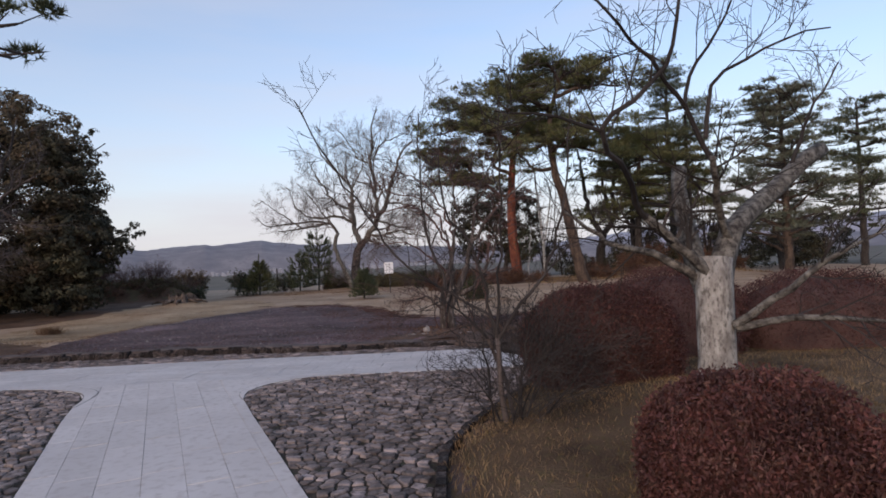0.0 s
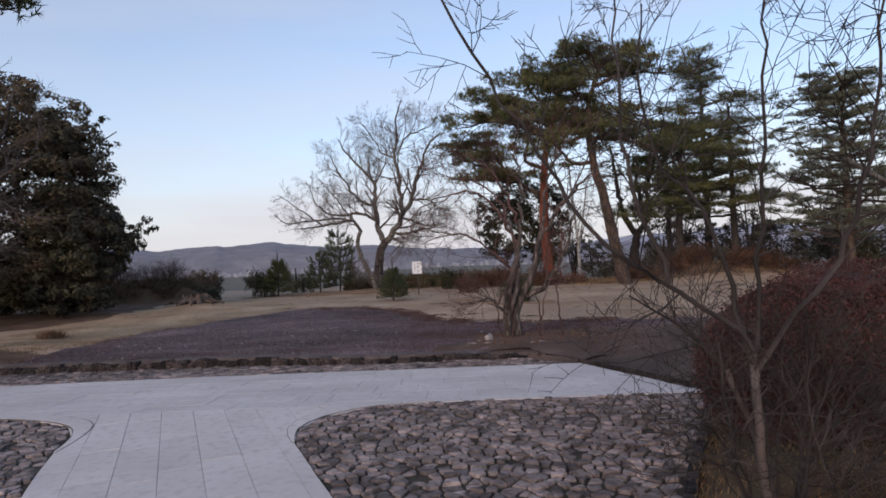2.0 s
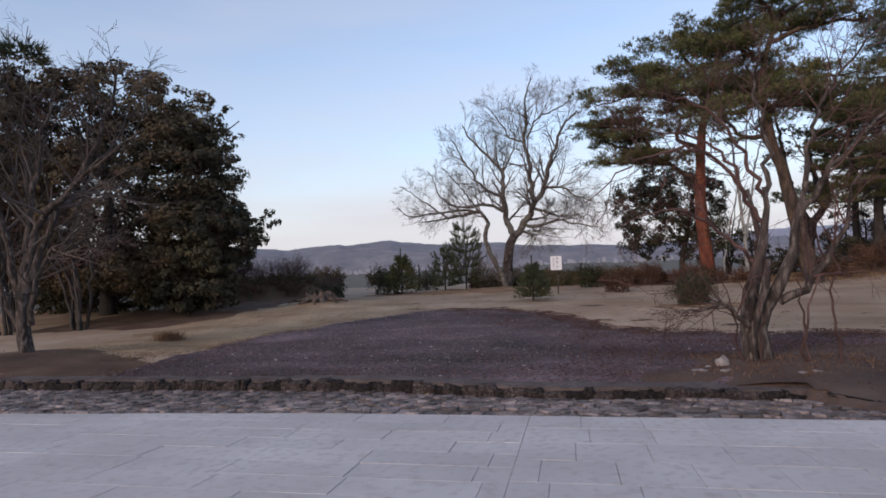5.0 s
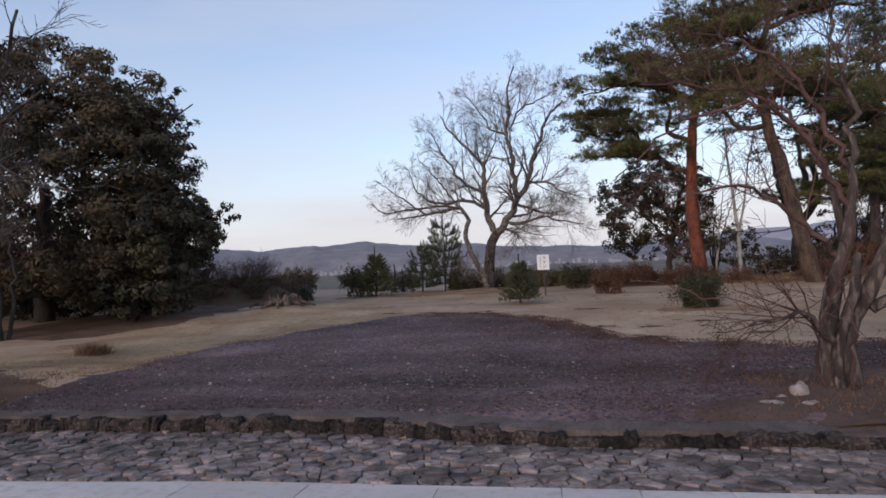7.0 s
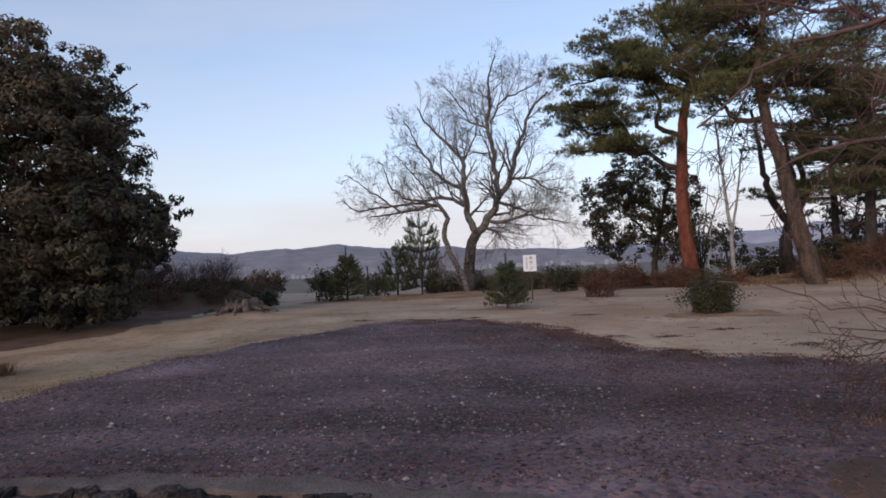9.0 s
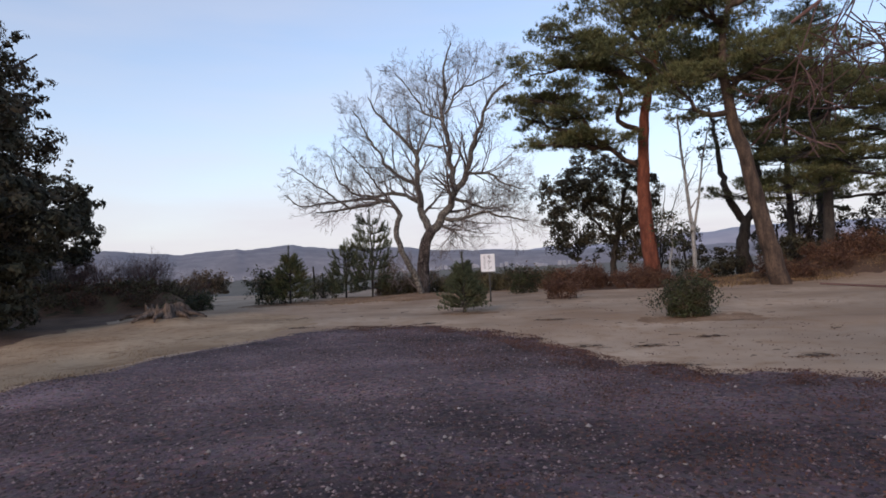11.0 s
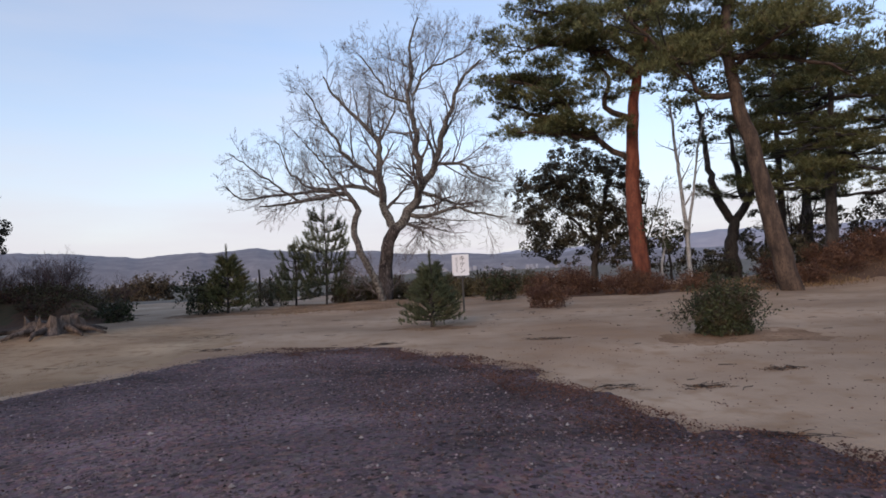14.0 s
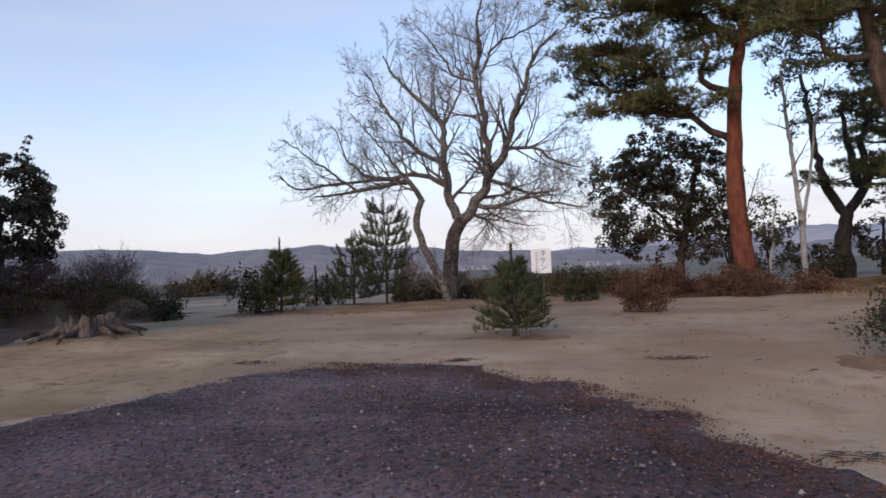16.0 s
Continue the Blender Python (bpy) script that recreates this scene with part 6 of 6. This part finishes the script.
g.v = v.reshape(-1, 3).tolist()
g.f = (np.arange(len(pb))[:, None, None] * 6 + tri[None]).reshape(-1, 3).tolist()
bright = Geo()
pick = r.uniform(0, 1, len(pb)) < 0.008
w = v[pick] * 1.0
w = w.mean(1, keepdims=True) + (w - w.mean(1, keepdims=True)) * 1.5 + np.array([0, 0, 0.006])
bright.v = w.reshape(-1, 3).tolist()
bright.f = (np.arange(len(w))[:, None, None] * 6 + tri[None]).reshape(-1, 3).tolist()
tagged(part("pale_pebbles", bright, PALE_STONE, None), "pale pebbles strewn among the dark gravel", "gravel", kind="stuff")
tagged(part("loose_gravel", g, PEBBLE, None), "loose dark pebbles lying on the gravel", "gravel", kind="stuff")

# ---- paving: slabs, cobbles and kerb stones ----


def bed(name, poly, z, mat, label, category, zfun=None):
    g = Geo()
    g.add([(x, y, z + (float(zfun(x, y)) if zfun else 0.0)) for x, y in poly], [tuple(range(len(poly)))])
    return tagged(part(name, g, mat, None), label, category, kind="structure")


def ccw(poly):
    return poly if sum(a[0] * b[1] - b[0] * a[1] for a, b in zip(poly, poly[1:] + poly[:1])) > 0 else poly[::-1]


def pave(parent, region, outlines, high, mat, limit, near, piece, gap, chamfer, dome, rg, mat_rest, rest_label, zfun=None, rough_z=0.0):
    made, rest, kept = 0, Geo(), []
    for centre, cell in outlines:
        poly = clip(region, ccw(cell))
        if not poly:
            continue
        poly = shrink(ccw(poly), gap)
        if len(poly) < 3:
            continue
        kept.append((math.hypot(centre[0] - near[0], centre[1] - near[1]), centre, poly))
    kept.sort(key=lambda k: k[0])
    for _, c, poly in kept:
        z = (float(zfun(c[0], c[1])) if zfun else 0.0) + rg.uniform(-rough_z, rough_z)
        dip = float(zfun(c[0], c[1] + 0.1) - zfun(c[0], c[1] - 0.1)) / 0.2 if zfun else 0.0
        v, f = block(poly, z - 0.05, z + high, chamfer, dome, (rg.uniform(-rough_z, rough_z) * 2, dip + rg.uniform(-rough_z, rough_z) * 2))
        if made < limit:
            g = Geo()
            g.add(v, f)
            part(piece, g, mat, parent)
            made += 1
        else:
            rest.add(v, f)
    if rest.v:
        part(piece + "s_beyond", rest, mat_rest, parent, rest_label, kind="stuff")


def courses(x0, x1, y0, y1, wide, longs, rg, m):
    """Long slabs in staggered courses, turned and moved by m."""
    x, k = x0, 0
    while x < x1:
        y = y0 - rg.uniform(0, longs[1])
        while y < y1:
            ln = rg.uniform(*longs)
            c = [(x, y), (x + wide, y), (x + wide, y + ln), (x, y + ln)]
            c = [tuple((m @ Vector((a, b, 0)))[:2]) for a, b in c]
            yield ((c[0][0] + c[2][0]) / 2, (c[0][1] + c[2][1]) / 2), c
            y += ln
        x += wide


rg = random.Random(17)
path_bed = bed("pavement_path", APPROACH, -0.008, MORTAR, "pale granite slab path leading up to a cross path", "path")
way = pose(-3.15, 6.0, 0, 0, 0, 26.3)
pave(path_bed, APPROACH, courses(-1.17, 3.6, -13.6, 4.2, 0.293, (0.75, 1.1), rg, way), 0.0, SLAB, 300, (-2.5, 5.5), "slab", 0.004, 0.0025, 0, rg, SLAB, "further slabs", None, 0.0015)
slope = lambda x, y: fall(y)
cross_bed = bed("pavement_cross_path", CROSS, -0.008, MORTAR, "pale granite slab path running across", "path", slope)


def rows(x0, x1, y0, y1, high, longs, rg):
    """Slabs in staggered rows along x."""
    y = y0
    while y < y1:
        x = x0 - rg.uniform(0, longs[1])
        while x < x1:
            ln = rg.uniform(*longs)
            a, b = max(x, x0), min(x + ln, x1)
            if b - a > 0.014:
                yield ((a + b) / 2, y + high / 2), [(a, y), (b, y), (b, y + high), (a, y + high)]
            x += ln
        y += high


pave(cross_bed, CROSS, list(rows(-2.75, 1.6, 8.03, 8.24, 0.21, (0.8, 0.9), rg)) + list(rows(-2.75, 1.6, 8.24, 10.9, 0.51, (0.5, 0.56), rg)) + list(rows(-16, -2.75, 8.03, 10.9, 0.34, (0.85, 1.0), rg)), 0.0, SLAB, 300, (-3, 9), "slab", 0.0028, 0.002, 0, rg, SLAB, "further slabs", slope, 0.0015)
cob_r = bed("pavement_cobbles", COBBLES_R, -0.014, SOIL, "rough grey cobbles set in dark soil", "cobbles")
pave(cob_r, COBBLES_R, cells(-2.7, 1.6, 2.0, 8.1, 0.12, rg, 0.45, 0.6), 0.002, COBBLE, 300, (-0.9, 6.6), "cobble", 0.012, 0.006, 0.002, rg, COBBLE_REST, "grey cobbles set in soil", None, 0.012)
cob_l = bed("pavement_cobbles", COBBLES_L, -0.014, SOIL, "rough grey cobbles set in dark soil", "cobbles")
pave(cob_l, COBBLES_L, cells(-8.8, -2.2, 2.4, 8.1, 0.12, rg, 0.45, 0.6), 0.002, COBBLE, 250, (-4.9, 6.6), "cobble", 0.012, 0.006, 0.002, rg, COBBLE_REST, "grey cobbles set in soil", None, 0.012)
strip = bed("pavement_cobble_strip", STRIP, -0.045, SOIL, "strip of flat cobbles sloping to a kerb", "cobbles", strip_z)
pave(strip, STRIP, cells(-16.2, 0.8, 10.1, 12.6, 0.17, rg, 0.49, 0.5), 0.0, COBBLE, 300, (-3.8, 11.5), "cobble", 0.008, 0.006, 0.002, rg, COBBLE_REST, "flat grey cobbles", strip_z, 0.014)

# kerb of rough upright stones with a cement lip behind
g = Geo()
xs = np.arange(-15.0, 0.42, 0.1)
for k, x in enumerate(xs):
    y = kerb_y(x)
    for dy, z in ((0.04, -0.32), (0.04 + 0.02 * math.sin(x * 9), -0.13), (0.27 + 0.04 * math.sin(x * 5) + 0.03 * math.sin(x * 13), -0.112), (0.31, -0.25)):
        g.v.append((x, y + dy, z + 0.006 * noise.noise((x * 4, dy * 9, 0)) - 0.03 * float(smooth(-1.4, 0.0, x))))
g.f = [(i * 4 + q, (i + 1) * 4 + q, (i + 1) * 4 + q + 1, i * 4 + q + 1) for i in range(len(xs) - 1) for q in range(3)]
kerb = tagged(part("kerb", g, LIP, None), "low mossy stone kerb, its stones coloured shadow-dark, with crumbling cement lip", "kerb", kind="structure")


def rough_stone(x, y, w, d, low, high, rg):
    """A broken upright stone: a lumpy ring raised in four uneven steps."""
    v, f, n = [], [], 8
    for k, (z, grow) in enumerate(((low, 1.0), (low * 0.6 + high * 0.4, 1.06), (low * 0.2 + high * 0.8, 1.0), (high, 0.72))):
        for i in range(n):
            a = 2 * math.pi * (i + 0.5) / n
            cx, cy = math.cos(a), math.sin(a)
            box_x, box_y = math.copysign(abs(cx) ** 0.5, cx), math.copysign(abs(cy) ** 0.5, cy)
            v.append((x + box_x * w * 0.5 * grow + rg.uniform(-0.014, 0.014), y + box_y * d * 0.5 * grow + rg.uniform(-0.014, 0.014), z + (rg.uniform(-0.016, 0.016) if k else 0)))
    v.append((x, y, high + rg.uniform(-0.005, 0.012)))
    for k in range(3):
        f.extend([(k * n + i, k * n + (i + 1) % n, (k + 1) * n + (i + 1) % n, (k + 1) * n + i) for i in range(n)])
    f.extend([(3 * n + i, 3 * n + (i + 1) % n, 4 * n) for i in range(n)])
    return v, f


x = -14.8
while x < 0.32:
    w = rg.choice((0.07, 0.1, 0.14, 0.2, 0.27)) * rg.uniform(0.85, 1.2)
    d = rg.uniform(0.12, 0.2)
    g = Geo()
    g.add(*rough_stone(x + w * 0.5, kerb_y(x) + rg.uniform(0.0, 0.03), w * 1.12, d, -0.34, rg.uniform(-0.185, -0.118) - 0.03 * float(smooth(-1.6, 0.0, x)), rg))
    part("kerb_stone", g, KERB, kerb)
    x += w * 0.86
# dark edging where the cross path ends against the soil
end_edge = tagged(part("path_edging", box(1.18, 9.4, -0.2, 0.03, 0.3, 0.1), KERB, None), "dark low stone edging at the end of the path", "edging", kind="structure")
line = curve_through([(1.55, 8.05, 0), (1.17, 9.4, -0.075), (0.8, 10.8, -0.15), (0.25, 11.95, -0.2)], 0.3)
for p, q in zip(line, line[1:]):
    dd = (q - p).normalized()
    nn = Vector((dd.y, -dd.x, 0)).normalized()
    a, b = p + dd * 0.004 + nn * 0.012, q - dd * 0.004 + nn * 0.012
    cell = [tuple(a[:2]), tuple((a + nn * 0.04)[:2]), tuple((b + nn * 0.04)[:2]), tuple(b[:2])]
    zz = (p.z + q.z) / 2
    v, f = block(ccw(cell), zz - 0.1, zz + 0.05 + rg.uniform(-0.01, 0.006), 0.008, 0, (0, (q.z - p.z) / max(0.05, q.y - p.y)))
    g = Geo()
    g.add(v, f)
    part("edging_stone", g, KERB, end_edge)
# dark edging round the planted bed
edging = tagged(part("bed_edging", box(0.0, 4.5, -0.06, 0.02, 0.5, 0.1), KERB, None), "dark curved stone edging round the planted bed", "edging", kind="structure")
line = curve_through([(a, b, 0) for a, b in BED_EDGE], 0.17)
for p, q in zip(line, line[1:]):
    dd = (q - p).normalized()
    nn = Vector((-dd.y, dd.x, 0)) * -1
    a, b = p + dd * 0.004, q - dd * 0.004
    cell = [tuple((a)[:2]), tuple((a + nn * 0.08)[:2]), tuple((b + nn * 0.08)[:2]), tuple(b[:2])]
    v, f = block(ccw(cell), -0.12, 0.045 + rg.uniform(-0.01, 0.01), 0.012)
    g = Geo()
    g.add(v, f)
    part("edging_stone", g, KERB, edging)

# curved slab borders round the cobbled corners
for arc in (L_EDGE[:5], R_EDGE[2:]):
    pts = curve_through([(x, y, 0) for x, y in arc], 0.16)
    side = -1 if arc[0] == L_EDGE[0] else 1
    edge = []
    for k, p in enumerate(pts):
        d = (pts[min(k + 1, len(pts) - 1)] - pts[max(k - 1, 0)]).normalized()
        edge.append((p, Vector((-d.y, d.x, 0)) * -side))
    mid = edge[len(edge) // 2]
    if mid[1].dot(Vector((-3.5, 7.8, 0)) - mid[0]) < 0:
        edge = [(p, -d) for p, d in edge]
    last = len(edge) - 1
    edge = [(p, d * min(1.0, 0.1 + k / 5, 0.1 + (last - k) / 5)) for k, (p, d) in enumerate(edge)]
    under = Geo()
    for (p, d), (q, e) in zip(edge, edge[1:]):
        cell = ccw([tuple((p - d * 0.01)[:2]), tuple((p + d * 0.2)[:2]), tuple((q + e * 0.2)[:2]), tuple((q - e * 0.01)[:2])])
        under.add(*block(cell, -0.04, 0.0035, 0.001))
    border = tagged(part("pavement_border", under, BORDER_JOINT, None), "curved granite border round the cobbles", "path", kind="structure")
    for k in range(0, len(edge) - 1, 3):
        run = edge[k:k + 4]
        inner = [p + d * 0.004 for p, d in run]
        outer = [p + d * 0.19 for p, d in run]
        cell = ccw([tuple(v[:2]) for v in inner] + [tuple(v[:2]) for v in outer[::-1]])
        g = Geo()
        g.add(*block(shrink(cell, 0.003), -0.03, 0.0065, 0.0015))
        part("slab", g, SLAB, border)

# bank of littered earth over the broken end of the kerb
bank_line = curve_through([(-2.1, 12.34, 0), (-1.2, 12.3, 0), (-0.3, 12.26, 0), (0.3, 12.16, 0), (0.42, 11.75, 0), (0.56, 11.3, 0), (0.8, 10.86, 0)], 0.09)
g = Geo()
for k, p in enumerate(bank_line):
    d = (bank_line[min(k + 1, len(bank_line) - 1)] - bank_line[max(k - 1, 0)]).normalized()
    out = Vector((-d.y, d.x, 0))
    fade = float(smooth(0, 0.9, (p - bank_line[0]).length))
    for j, (o, h) in enumerate(((-0.16, -0.03), (-0.06, 0.035), (0.08, 0.1), (0.3, 0.14), (0.6, 0.15), (0.9, 0.12))):
        q = p + out * (o + 0.09 * noise.noise((p.x * 4, p.y * 4, j * 0.4)))
        low = float(strip_z(q.x, p.y)) if p.y > 10.8 else float(fall(p.y)) - 0.03
        gz = float(fall(q.y)) + float(mound(q.x, q.y, 0.1, 13.2, 0.8, 0.1)) + 0.055
        z = low + h if j < 2 else (gz - 0.03 if j == 2 else gz)
        g.v.append((q.x, q.y, z + 0.02 * noise.noise((q.x * 7, q.y * 7, 3.0)) - 0.1 * (1 - fade) - (0.07 if j == 5 else 0)))
g.f = [(k * 6 + j, (k + 1) * 6 + j, (k + 1) * 6 + j + 1, k * 6 + j + 1) for k in range(len(bank_line) - 1) for j in range(5)]
g.f = [f[::-1] for f in g.f]
tagged(part("soil_bank", g, TREE_SOIL, None, smooth=True), "brown leaf-littered earth spilling over the kerb's end", "soil", kind="structure")

# matted heaps of needles and twigs left on the sand
HEAPS = [(-1.6, 19.8, 0.5), (-2.4, 20.9, 0.45), (-1.6, 23.4, 0.5), (-0.64, 19.75, 0.3), (-7.4, 23.9, 0.7), (-8.2, 25.9, 0.9), (-9.1, 22.9, 0.8), (-4.4, 23.7, 0.5), (0.6, 20.4, 0.35), (-0.9, 17.9, 0.3), (1.0, 18.2, 0.35)]
for k, (x, y, w) in enumerate(HEAPS):
    rr, rg2 = random.Random(400 + k), np.random.default_rng(400 + k)
    z = ground_at(x, y)
    heap = thing("litter_heap", (x, y, z), "flat matted heap of brown needles and twigs on sand", "leaf litter")
    twigs, leaves = Geo(), Geo()
    for j in range(30):
        a, ln = rr.gauss(0, 0.5) + (math.pi if rr.random() < 0.5 else 0), rr.uniform(0.06, 0.2)
        p = Vector((x + rr.gauss(0, w * 0.36), y + rr.gauss(0, w * 0.18), z + rr.uniform(0.006, 0.025)))
        d = Vector((math.cos(a), math.sin(a), rr.uniform(-0.05, 0.05))) * ln
        tube(twigs, [p, p + d * 0.5 + Vector((0, 0, 0.006)), p + d], 0.0035, 0.002, 3)
    spots = np.column_stack([rg2.normal(x, w * 0.4, 130), rg2.normal(y, w * 0.17, 130), rg2.uniform(z + 0.004, z + 0.018, 130)])
    leaf_cards(leaves, spots, 0.014, rg2, 0.4, flat=0.75)
    part("twig_spray", twigs, TWIG_DARK, heap, kind="stuff")
    part("needles", leaves, DEAD_GRASS, heap, kind="stuff")
